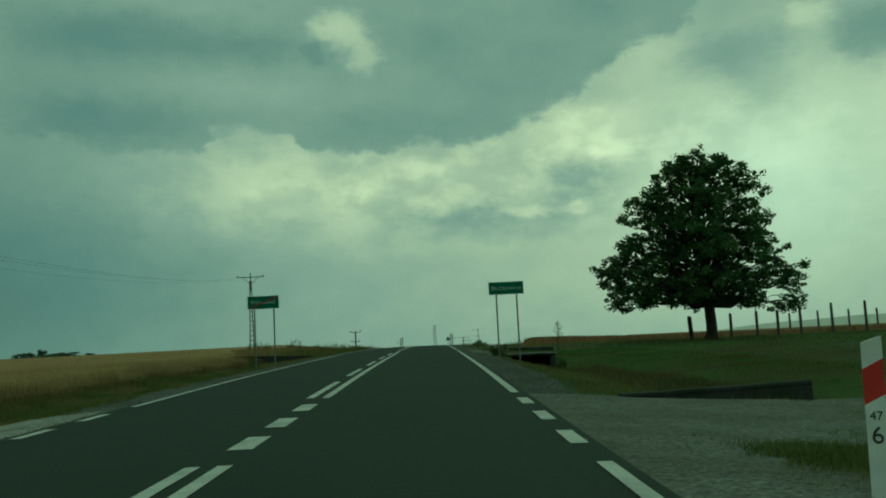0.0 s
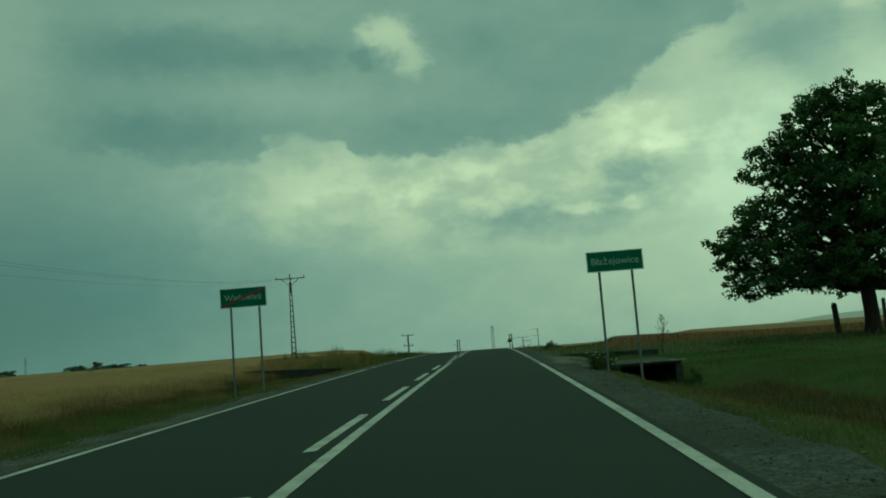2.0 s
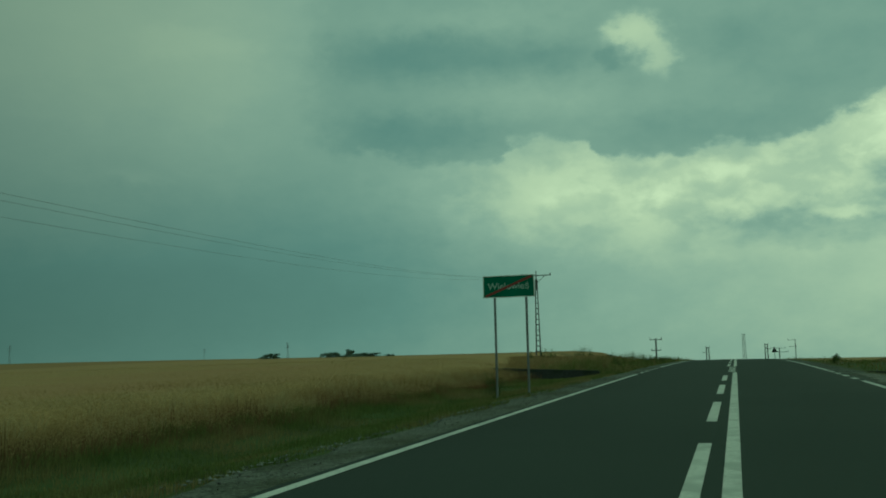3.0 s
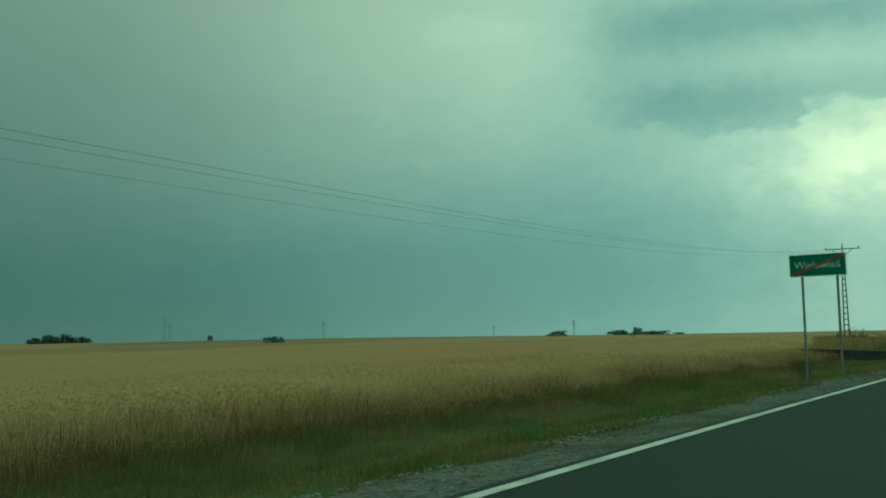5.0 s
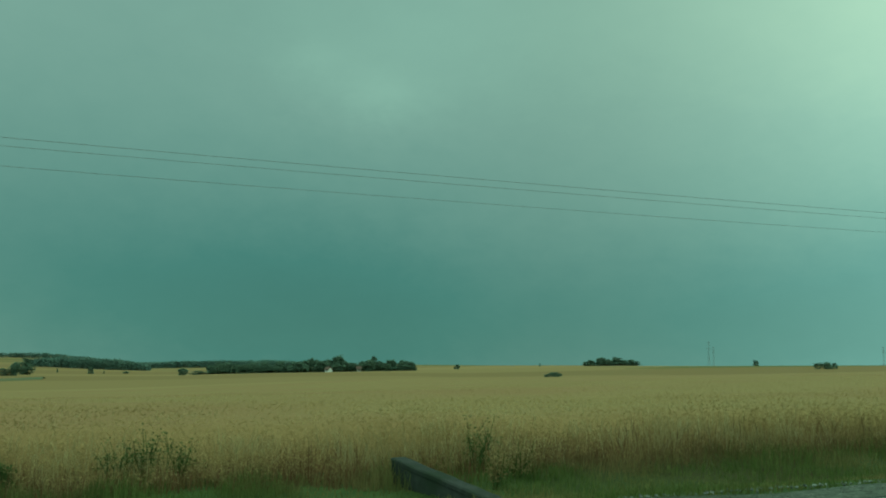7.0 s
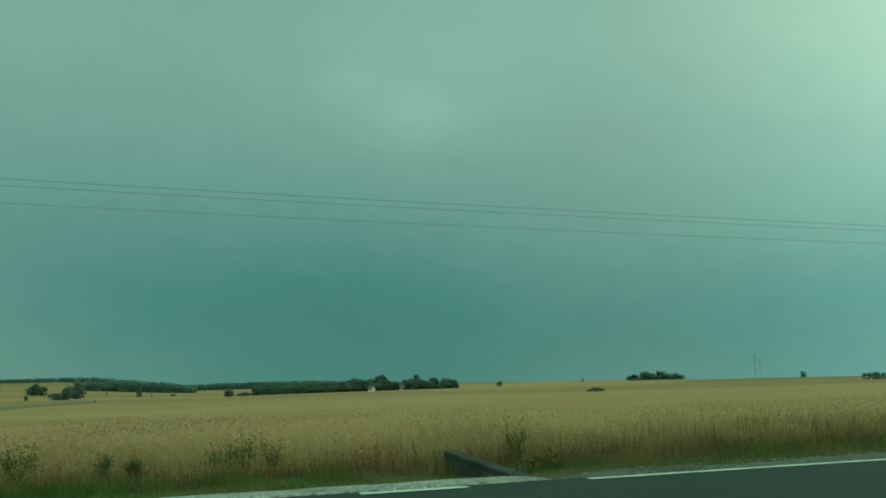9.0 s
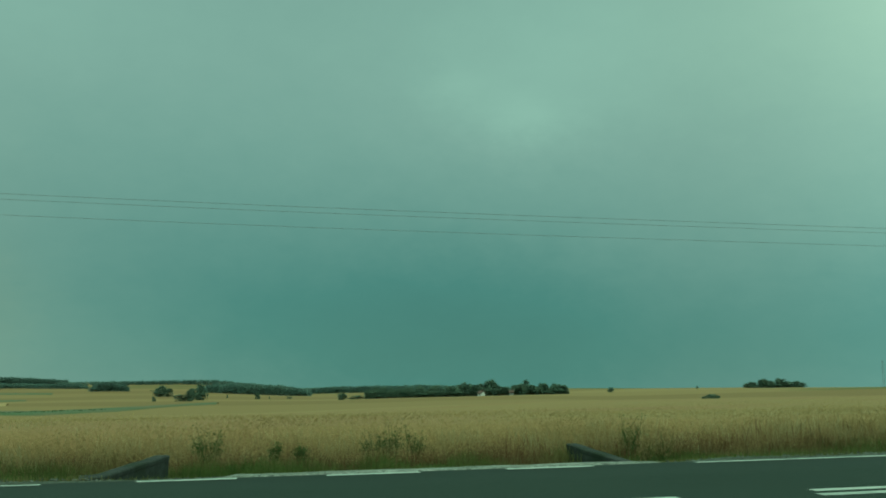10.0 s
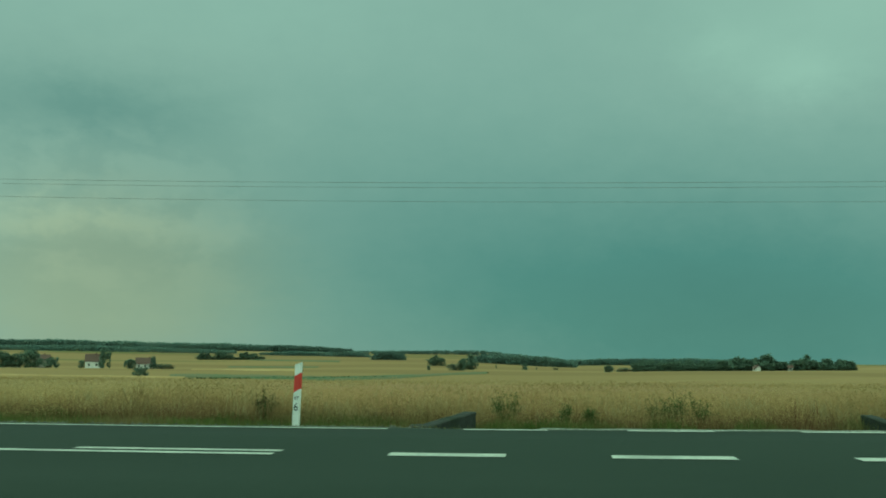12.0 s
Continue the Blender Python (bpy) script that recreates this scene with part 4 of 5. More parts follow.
def stand(protos_, i, x, y, w, h, label, group, sink=0.3):
    """Sets a tree at (x, y), about w wide and h high."""
    o = protos_[i % len(protos_)]
    if "bush" in o.name:
        sx, sz = w / (5.0, 7.0)[i % 2], h / 3.0
    else:
        sx, sz = w / (6.0, 7.0, 5.0, 8.0)[i % 4], h / (9.0, 8.0, 9.0, 8.0)[i % 4]
    m = Matrix.Translation((x, y, float(ground(x, y)) - sink)) @ Matrix.Rotation(i * 2.1, 4, "Z") @ Matrix.Diagonal((sx, sx, sz, 1))
    key = (o.name,)
    if key in used:
        o = copy_thing(o, m)
    else:
        used.add(key)
        o.matrix_basis = m
    return tagged(o, label, "tree" if "tree" in o.name else "bush", group)


LT = "dark green broadleaf tree far across the fields"
LB = "low dark bush between the far fields"
# the farm wood with the white house
g9 = np.random.default_rng(3)
for i in range(84):
    k = i / 83
    x, y = -541 + 12 * k + g9.uniform(-10, 14), 66 + 118 * k * 0.98 + g9.uniform(-1.5, 1.5)
    hh = (g9.uniform(4.2, 8.0) if i % 3 else 8.2) * (0.85 + 0.35 * noise.noise((k * 9, 0, 1))) + 1.8 * math.exp(-((k - 0.55) / 0.2) ** 2)
    stand(protos, i, x - 6, y, g9.uniform(5.5, 9.0), hh * 1.15, "dark green broadleaf tree in the farm wood", "farm wood")
stand(protos, 0, -545, 160, 6.0, 11.6, "tall dark tree standing above the farm wood", "farm wood")
for i, (x, y, w, h) in enumerate(((-736, -87, 9.0, 11.0), (-733, -80, 8.0, 10.4), (-526, -46.5, 8.0, 10.6), (-524, -42, 5.5, 8.6), (-582, -42, 8.0, 12.4), (-551, 46, 6.5, 6.4), (-550, 55, 8.0, 6.4), (-550, 62, 8.0, 6.6),
                                  (-526, 175, 5.6, 6.2), (-526, 181, 5.6, 6.4), (-700, 14.4, 3.6, 4.8), (-450, -288, 9.0, 10.4), (-452, -283, 8.0, 9.6), (-482, -230, 7.2, 8.4), (-489, -214, 10.5, 8.0))):
    stand(protos, i, x, y, w, h, LT, "field trees")
for i, (x, y, w, h) in enumerate(((-458, -264, 10, 6.6), (-473, -254.5, 5.4, 4.8), (-478, -244, 4.4, 5.6), (-454, -280, 5.6, 5.6), (-456, -275, 7.0, 5.2), (-488, -219, 6, 5),
                                  (-290, -132, 3.4, 1.6), (-289, 155.8, 3.2, 1.1), (-289, 158.5, 3.4, 1.2), (-289.5, 161.5, 3.4, 1.3), (-536, -64, 1.4, 1.5), (-696, -32, 2.2, 2.0), (-644, -8, 2.4, 2.4), (-660, 0, 1.6, 1.6), (-556, 222, 2.6, 1.7), (-624, 316, 2.8, 1.7), (-539, 450, 2.2, 2.2), (-541, 454, 1.8, 1.9))):
    stand(bushes, i, x, y, w, h, LB, "field bushes")
for i, (x, y, w, h) in enumerate(((-291, 284, 5.0, 1.5), (-291, 289, 4.0, 1.8), (-203, 381, 5.6, 1.4), (-173, 378, 3.0, 1.1), (-166, 386, 2.6, 1.9), (-151, 384, 3.0, 0.6), (-128, 288, 5.0, 1.2),
                                  (-124, 291, 4.0, 1.0), (-126, 310, 8.0, 1.0), (-118, 314, 8.0, 0.9))):
    stand(bushes, i, x, y, w, h, LB, "field bushes")
for i in range(13):
    k = i / 12
    stand(protos, i, -771 - 30 * (k - 0.5), 431 + 70 * k, 9.0, 3.6 + 7.0 * math.sin(math.pi * (0.1 + 0.85 * k)) ** 0.5, "dark tree in a small grove on the skyline", "skyline grove", 0.6)
for i in range(11):
    k = i / 10
    stand(protos, i, -975 - 23 * k, -387 + 62 * k, 10.0, 8.5 + 4.5 * abs(math.sin(4.4 * k + 0.4)), "dark tree in a grove among the fields", "field grove", 0.6)


def far_wood(name, pts, h, depth, n, label):
    """A long distant wood: crowns of leaf clumps along a line."""
    g = np.random.default_rng(len(name) * 7 + n)
    cs, rs = [], []
    for i in range(n):
        k = g.uniform(0, len(pts) - 1.001)
        a, b = pts[int(k)], pts[int(k) + 1]
        q = k - int(k)
        x, y = a[0] + (b[0] - a[0]) * q, a[1] + (b[1] - a[1]) * q
        x += g.uniform(-depth, depth) * 0.8
        u_ = k / (len(pts) - 1.001)
        hh = h * (0.85 + 0.18 * noise.noise((k * 3.1, 0.5, h)) + 0.10 * noise.noise((k * 17, 1.5, h))) * g.uniform(0.85, 1.02) * (1 - 0.6 * abs(2 * u_ - 1) ** 3)
        z0 = float(ground(x, y))
        for zz in (0.2, 0.5, 0.78):
            cs.append((x + g.uniform(-1, 1) * h * 0.15, y + g.uniform(-1, 1) * h * 0.15, z0 + zz * hh))
            rs.append(h * g.uniform(0.25, 0.36))
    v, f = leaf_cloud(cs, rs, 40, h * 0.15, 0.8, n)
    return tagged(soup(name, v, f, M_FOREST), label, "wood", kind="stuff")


far_wood("far_wood", [(-2050, -1500), (-2150, -1350), (-2250, -1100), (-2380, -760), (-2480, -560)], 23, 60, 1100, "long dark blue-green wood on the far ridge")
far_wood("far_wood", [(-1440, -1000), (-1530, -880), (-1610, -780), (-1684, -606)], 12, 40, 520, "low dark wood below the far ridge")
far_wood("far_wood", [(-1559, -508), (-1538, -404), (-1394, -275)], 9.5, 14, 330, "distant wood edge beyond the fields")
far_wood("far_wood", [(-1120, -214), (-1124, -195), (-1127, -176)], 12.0, 8, 90, "distant wood edge beyond the fields")
far_wood("far_wood", [(-1080, -85), (-1095, -25), (-1110, 40)], 14.0, 16, 300, "dark wood across the valley")
far_wood("far_wood", [(-2136, -485), (-2184, -182), (-2191, 86), (-2159, 392)], 13.0, 40, 620, "faint blue-green wood along the far skyline")
far_wood("far_wood", [(-1500, 20), (-1490, 90), (-1450, 200), (-1400, 330)], 12.0, 20, 380, "distant wood edge beyond the fields")

# pale ridge far off behind the fence, distance haze put into its colour
M_RIDGE = mat("haze_tinted_ridge", (0.74, 0.79, 0.70), (0.80, 0.84, 0.75), 0.01, 1.0, 0.0)
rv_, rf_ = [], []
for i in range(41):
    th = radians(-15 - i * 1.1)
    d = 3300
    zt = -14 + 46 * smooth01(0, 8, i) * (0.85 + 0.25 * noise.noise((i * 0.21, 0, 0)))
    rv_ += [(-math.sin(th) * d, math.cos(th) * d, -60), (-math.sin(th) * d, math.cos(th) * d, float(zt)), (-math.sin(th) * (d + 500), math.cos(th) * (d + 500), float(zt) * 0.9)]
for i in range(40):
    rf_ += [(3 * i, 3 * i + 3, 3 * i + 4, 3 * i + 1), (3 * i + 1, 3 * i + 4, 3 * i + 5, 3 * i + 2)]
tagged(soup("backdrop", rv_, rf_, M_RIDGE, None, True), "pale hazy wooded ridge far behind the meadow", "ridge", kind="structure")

# ---- far houses ----
M_PLASTER = mat("white_plaster", (0.55, 0.55, 0.53), (0.72, 0.72, 0.69), 1.5, 0.9, 0.1)
M_PLASTER2 = mat("grey_plaster", (0.26, 0.25, 0.22), (0.38, 0.36, 0.32), 1.5, 0.9, 0.1)
M_ROOF = mat("brown_roof_tiles", (0.07, 0.045, 0.038), (0.12, 0.075, 0.06), 2.0, 0.9, 0.2)
M_PANE = mat("dark_window_glass", (0.02, 0.025, 0.03), (0.03, 0.035, 0.04), 1.0, 0.15, 0.0)


def house(x, y, rz, w, d, hw, hr, wall, label, wins=3):
    s = tagged(empty("farmhouse", x, y, float(ground(x, y)) - 0.2, rz), label, "house", group="far houses")
    bm = bmesh.new()
    pr = [(-d / 2, 0), (d / 2, 0), (d / 2, hw), (0, hw + hr * 0.94), (-d / 2, hw)]
    A = [bm.verts.new((-w / 2, p, z)) for p, z in pr]
    B = [bm.verts.new((w / 2, p, z)) for p, z in pr]
    bm.faces.new(A)
    bm.faces.new(B[::-1])
    for i in range(5):
        bm.faces.new((A[i], B[i], B[(i + 1) % 5], A[(i + 1) % 5]))
    bmesh.ops.recalc_face_normals(bm, faces=bm.faces)
    part("wall", bm, wall, s)
    bm = bmesh.new()
    for q in (-1, 1):
        ang = math.atan2(hr, d / 2)
        ln = math.hypot(hr, d / 2) + 0.5
        box(bm, -w / 2 - 0.4, w / 2 + 0.4, -ln / 2, ln / 2, 0, 0.18, 0,
            Matrix.Translation((0, q * (d / 4 + 0.12), hw + hr / 2 - 0.02)) @ Euler((-q * ang, 0, 0)).to_matrix().to_4x4())
    roof = part("roof", bm, M_ROOF, s)
    bm = bmesh.new()
    box(bm, w * 0.15, w * 0.15 + 0.6, -0.3, 0.3, hw + hr * 0.5, hw + hr + 0.9)
    part("chimney", bm, M_ROOF, roof)
    for i in range(wins):
        for side in (-1, 1):
            bm = bmesh.new()
            cx = (i + 0.5) / wins * w - w / 2
            box(bm, cx - 0.5, cx + 0.5, side * d / 2 - 0.04, side * d / 2 + 0.04, hw * 0.4, hw * 0.4 + 1.2)
            part("window", bm, M_PANE, s)
    return s


house(-477, -250, 116, 8.0, 7.0, 4.0, 4.0, M_PLASTER, "white farmhouse with a brown gabled roof among bushes", 2)
house(-491, -225, 114, 10.5, 7.0, 3.0, 3.4, M_PLASTER, "low white cottage under a dark roof between trees")
house(-468, -276, 110, 8.5, 6.0, 4.8, 2.6, M_PLASTER2, "grey farm building half hidden by trees", 2)
house(-520, 127, 30, 3.0, 3.0, 1.9, 1.2, M_PLASTER, "small white house at the edge of the farm wood", 1)
house(-522, 146, 80, 2.4, 2.2, 2.0, 1.0, M_PLASTER2, "small grey shed at the edge of the farm wood", 1)


def far_pylon(x, y, h):
    s = tagged(empty("transmission_tower", x, y, float(ground(x, y)) - 0.5), "faint lattice transmission tower on the skyline", "pylon", group="far towers")
    for sx in (-1, 1):
        bm = bmesh.new()
        tube(bm, (sx * h * 0.055, 0, 0), (sx * h * 0.012, 0, h), 0.16, 0.12, 5)
        part("leg", bm, M_STEEL, s)
    for k, hw in ((0.72, 0.13), (0.84, 0.11), (0.95, 0.08)):
        bm = bmesh.new()
        box(bm, -h * hw, h * hw, -0.15, 0.15, h * k, h * k + 0.25)
        part("crossarm", bm, M_STEEL, s)
    for i in range(8):
        q = 1 if i % 2 else -1
        a, b = i / 8 * 0.95, (i + 1) / 8 * 0.95
        bm = bmesh.new()
        tube(bm, (q * h * (0.055 - 0.043 * a), 0, h * a), (-q * h * (0.055 - 0.043 * b), 0, h * b), 0.09, 0.09, 4)
        part("brace", bm, M_STEEL, s)


for x, y, h in ((-962, 720, 34), (-1204, 907, 34), (-833, 876, 27), (-819, 1270, 24), (-422, 808, 18)):
    far_pylon(x, y, h)

def baulk(pts, w, h, seed):
    """A grassy strip between two fields."""
    g = np.random.default_rng(seed)
    cs = []
    for (x0, y0), (x1, y1) in zip(pts, pts[1:]):
        n = int(math.hypot(x1 - x0, y1 - y0) / 0.6)
        for k in range(n):
            x, y = x0 + (x1 - x0) * k / n + g.uniform(-w, w), y0 + (y1 - y0) * k / n + g.uniform(-w, w) * 0.3
            cs.append((x, y, float(ground(x, y)) + 0.4 * h))
    v, f = leaf_cloud(cs, [h] * len(cs), 10, 0.7, 0.5, seed)
    tagged(soup("field_baulk", v, f, M_BAULK), "green grassy strip between two ripe fields", "field edge", kind="stuff")


M_BAULK = mat("rank_grass", (0.045, 0.080, 0.025), (0.080, 0.110, 0.040), 0.6, 0.9, 0.0, (0.10, 0.10, 0.042), 0.05, island=0.25)
M_PALECROP = mat("pale_stubble", (0.34, 0.255, 0.12), (0.42, 0.32, 0.155), 0.4, 0.95, 0.3, (0.30, 0.22, 0.10), 0.03, spec=0.1)


def grass_strip(pts, half, lift, material=M_BAULK, label="green grassy strip between two ripe fields"):
    """A broad strip of another crop between two fields, lying on the ground."""
    v, rows = [], 0
    for (x0, y0), (x1, y1) in zip(pts, pts[1:]):
        n = int(math.hypot(x1 - x0, y1 - y0) / 3)
        for k in range(n):
            cx_, cy_ = x0 + (x1 - x0) * k / n, y0 + (y1 - y0) * k / n
            d = math.hypot(cx_, cy_)
            wob = half * (0.8 + 0.5 * noise.noise((cx_ * 0.05, cy_ * 0.05, 3)))
            for q in (-1.0, -0.8, -0.3, 0.3, 0.8, 1.0):
                px, py = cx_ + cx_ / d * wob * q, cy_ + cy_ / d * wob * q
                z = float(ground(px, py)) + (-0.3 if abs(q) == 1.0 else lift + 0.15 * noise.noise((px * 0.3, py * 0.3, 1)))
                v.append((px, py, z))
            rows += 1
    f = [(6 * r + c, 6 * r + c + 1, 6 * r + c + 7, 6 * r + c + 6) for r in range(rows - 1) for c in range(5)]
    tagged(soup("field_baulk", v, f, material, None, True), label, "field edge", kind="stuff")


grass_strip([(-292, -122), (-294, -90), (-288, -62), (-310, -45), (-347, -29), (-375, -15)], 20, 0.35)
grass_strip([(-975, -330), (-950, -262), (-935, -212)], 45, 0.5)
grass_strip([(-640, -230), (-645, -190), (-650, -160)], 30, 0.4)
PALE = "pale yellow stubble strip between two fields"
grass_strip([(-415, -165), (-405, -138), (-385, -98)], 32, 0.4, M_PALECROP, PALE)
grass_strip([(-262, -170), (-274, -132), (-280, -108)], 9, 0.3, M_PALECROP, PALE)
baulk([(-268, -105), (-290, -75), (-306, -47)], 3.0, 0.5, 31)

# ---- the cereal fields ----
def crop_sheet(name, xs, ys, h, edge, material=M_CROP, label="ripe golden cereal field reaching to the skyline"):
    """The crop's closed canopy: a rough top that falls to the ground along its borders."""
    def zf(X, Y):
        b = edge(X, Y)
        n = np.array([[noise.noise((x * 0.9, y * 0.9, 3)) + 0.6 * noise.noise((x * 0.12, y * 0.12, 8)) for x, y in zip(rx, ry)] for rx, ry in zip(X, Y)])
        return ground(X, Y) - 0.12 + (h + 0.12 + 0.06 * n) * b
    ob = sheet(name, xs, ys, zf, material)
    return tagged(ob, label, "cereal field", kind="stuff")


cx = -np.concatenate([[9.7, 9.95, 10.2, 10.5], 10.5 * 1.045 ** np.arange(1, 71)])[::-1]
cy = spaced(-260, 330, -12, 90, 1.0, 1.09)
crop_sheet("cereal_field", cx, cy, 0.55, lambda X, Y: smooth01(-9.9, -11.6, X - road_x(Y) + 0.24 * np.clip(Y - 60, 0, 90)) * smooth01(-225, -170, X) * smooth01(-255, -200, Y) * smooth01(325, 260, Y))
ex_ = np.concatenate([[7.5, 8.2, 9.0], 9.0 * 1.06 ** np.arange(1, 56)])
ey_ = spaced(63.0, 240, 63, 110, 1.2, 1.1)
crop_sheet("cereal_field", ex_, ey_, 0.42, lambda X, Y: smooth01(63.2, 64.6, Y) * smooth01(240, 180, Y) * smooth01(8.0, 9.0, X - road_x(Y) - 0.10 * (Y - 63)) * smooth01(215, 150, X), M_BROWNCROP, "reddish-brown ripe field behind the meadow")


def blades(name, x, y, z0, h, width, lean, material, seed, label, category):
    """Upright blades: one bent two-piece strip each."""
    g = np.random.default_rng(seed)
    n = len(x)
    th = g.uniform(0, 2 * math.pi, n)
    dx, dy = np.cos(th) * width / 2, np.sin(th) * width / 2
    lt = g.uniform(0, 2 * math.pi, n)
    la = np.abs(g.normal(0, lean, n)) * h * g.choice([0.5, 1.0, 1.8], n)
    mx, my = x + np.cos(lt) * la * 0.35, y + np.sin(lt) * la * 0.35
    tx, ty = x + np.cos(lt) * la, y + np.sin(lt) * la
    zm, zt = z0 + h * 0.6, z0 + h * np.sqrt(np.clip(1 - 0.3 * (la / h) ** 2, 0.3, 1))
    v = np.stack([np.stack([x - dx, y - dy, z0 - 0.03], 1), np.stack([x + dx, y + dy, z0 - 0.03], 1),
                  np.stack([mx + dx * 0.8, my + dy * 0.8, zm], 1), np.stack([mx - dx * 0.8, my - dy * 0.8, zm], 1),
                  np.stack([tx, ty, zt], 1)], 1).reshape(-1, 3)
    b = np.arange(n) * 5
    quads = np.stack([b, b + 1, b + 2, b + 3], 1).tolist()
    tris = np.stack([b + 3, b + 2, b + 4], 1).tolist()
    me = bpy.data.meshes.new(name)
    me.from_pydata(v.tolist(), [], quads + tris)
    me.materials.append(material)
    me.update()
    ob = new(name, me)
    tagged(ob, label, category, kind="stuff")
    return np.stack([tx, ty, zt], 1), np.stack([np.cos(lt), np.sin(lt)], 1)


def scatter(n, x0, x1, y0, y1, power=1.0):
    """Places between x0 and x1, thinning out towards x1."""
    return x0 + (x1 - x0) * rng.uniform(0, 1, n) ** power, rng.uniform(y0, y1, n)


# stems and ears, dense along the field's edge and thinner into it
ears_v, ears_f, off = [], [], 0
for n, x0, x1, y0, y1, pw, wd in ((90000, -9.2, -12.0, -14, 62, 0.9, 0.007), (80000, -12.0, -22.0, -22, 75, 1.1, 0.008), (60000, -22, -60, -45, 110, 1.2, 0.012)):
    x, y = scatter(n, x0, x1, y0, y1, pw)
    x = x - 0.9 * np.array([noise.noise((0, q * 0.35, 4)) + 0.6 * noise.noise((2, q * 1.3, 4)) for q in y]) - 0.24 * np.clip(y - 60, 0, 90)
    tall = 0.60 + 0.14 * np.array([noise.noise((p * 0.3, q * 0.3, 1)) for p, q in zip(x, y)])
    h = tall * rng.uniform(0.55, 1.12, n) * (0.38 + 0.62 * smooth01(-8.9, -11.4, x + 0.24 * np.clip(y - 60, 0, 90)))
    tip, way = blades("cereal_stems", x, y, ground(x, y), h, wd, 0.55, M_STRAW, n, "dense ripe cereal stems, brownish at the foot", "cereal")
    m = len(tip)
    ln = rng.uniform(0.05, 0.10, m)[:, None] * (wd / 0.011) ** 0.4
    w = (0.006 + 0.35 * (wd - 0.009)) * np.ones((m, 1))
    d3 = np.concatenate([way * 0.6, rng.uniform(-0.5, 0.6, (m, 1))], 1)
    d3 /= np.linalg.norm(d3, axis=1)[:, None]
    sd = np.stack([-way[:, 1], way[:, 0], np.zeros(m)], 1)
    up = np.cross(d3, sd)
    v = np.stack([tip, tip + d3 * ln * 0.4 + sd * w, tip + d3 * ln, tip + d3 * ln * 0.4 - sd * w, tip + d3 * ln * 0.4 + up * w, tip + d3 * ln * 0.4 - up * w], 1).reshape(-1, 3)
    b = off + np.arange(m) * 6
    ears_v.append(v)
    ears_f.append(np.concatenate([np.stack([b, b + 1, b + 2, b + 3], 1), np.stack([b, b + 4, b + 2, b + 5], 1)]))
    off += m * 6
ear = soup("cereal_ears", np.concatenate(ears_v), np.concatenate(ears_f), M_EAR)
tagged(ear, "pale golden nodding cereal ears", "cereal", kind="stuff")
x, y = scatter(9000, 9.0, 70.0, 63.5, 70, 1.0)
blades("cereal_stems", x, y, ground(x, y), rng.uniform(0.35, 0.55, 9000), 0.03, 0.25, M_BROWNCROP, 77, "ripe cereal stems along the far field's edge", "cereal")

# reddish dry weeds along the foot of the crop
M_DOCK = mat("dry_reddish_weeds", (0.10, 0.052, 0.030), (0.17, 0.095, 0.050), 0.8, 0.9, 0.0, (0.12, 0.10, 0.045), 0.3, island=0.25, spec=0.1)
x, y = scatter(26000, -8.7, -10.6, -14, 58, 0.9)
x = x - 0.9 * np.array([noise.noise((0, q * 0.35, 4)) + 0.6 * noise.noise((2, q * 1.3, 4)) for q in y])
blades("dry_weeds", x, y, ground(x, y), rng.uniform(0.10, 0.36, len(x)), 0.008, 0.5, M_DOCK, 78, "reddish-brown dry weeds along the foot of the crop", "dry weeds")

M_DITCH = mat("rank_ditch_growth", (0.100, 0.085, 0.036), (0.165, 0.130, 0.062), 0.7, 0.9, 0.0, (0.085, 0.105, 0.040), 0.35, island=0.25, spec=0.1)
x, y = scatter(26000, 5.5, 8.2, 14.4, 34.5, 0.9)
blades("ditch_growth", x, y, ground(x, y), rng.uniform(0.06, 0.24, len(x)), 0.009, 0.7, M_DITCH, 79, "brown rank growth along the ditch", "ditch growth")
# pale wild oats standing above the crop in loose tufts
M_OAT = mat("wild_oat_plumes", (0.34, 0.292, 0.152), (0.49, 0.425, 0.24), 0.8, 0.9, 0.0, island=0.15, spec=0.1)
translucent(M_OAT, 0.4)
ox, oy = [], []
for k in range(520):
    px, py = -9.5 - 5.5 * rng.uniform() ** 1.4, rng.uniform(-12, 52)
    m_ = int(rng.integers(10, 46))
    ox += list(px + rng.normal(0, 0.20, m_))
    oy += list(py + rng.normal(0, 0.26, m_))
ox, oy = np.array(ox), np.array(oy)
blades("wild_oats", ox, oy, ground(ox, oy) + 0.40 * smooth01(-8.6, -11.0, ox), rng.uniform(0.14, 0.34, len(ox)), 0.007, 0.9, M_OAT, 80, "pale tufts of wild oats among the cereal", "wild oats")

# tall reddish dock stalks in loose groups at the crop's edge
dx_, dy_ = [], []
for k in range(34):
    px, py = -9.4 - 0.9 * rng.uniform(), rng.uniform(13, 48)
    m_ = int(rng.integers(5, 14))
    dx_ += list(px + rng.normal(0, 0.14, m_))
    dy_ += list(py + rng.normal(0, 0.20, m_))
dx_, dy_ = np.array(dx_), np.array(dy_)
blades("dock_stalks", dx_, dy_, ground(dx_, dy_), rng.uniform(0.38, 0.72, len(dx_)), 0.013, 0.28, M_DOCK, 82, "tall reddish-brown dock stalks at the crop's edge", "weeds")

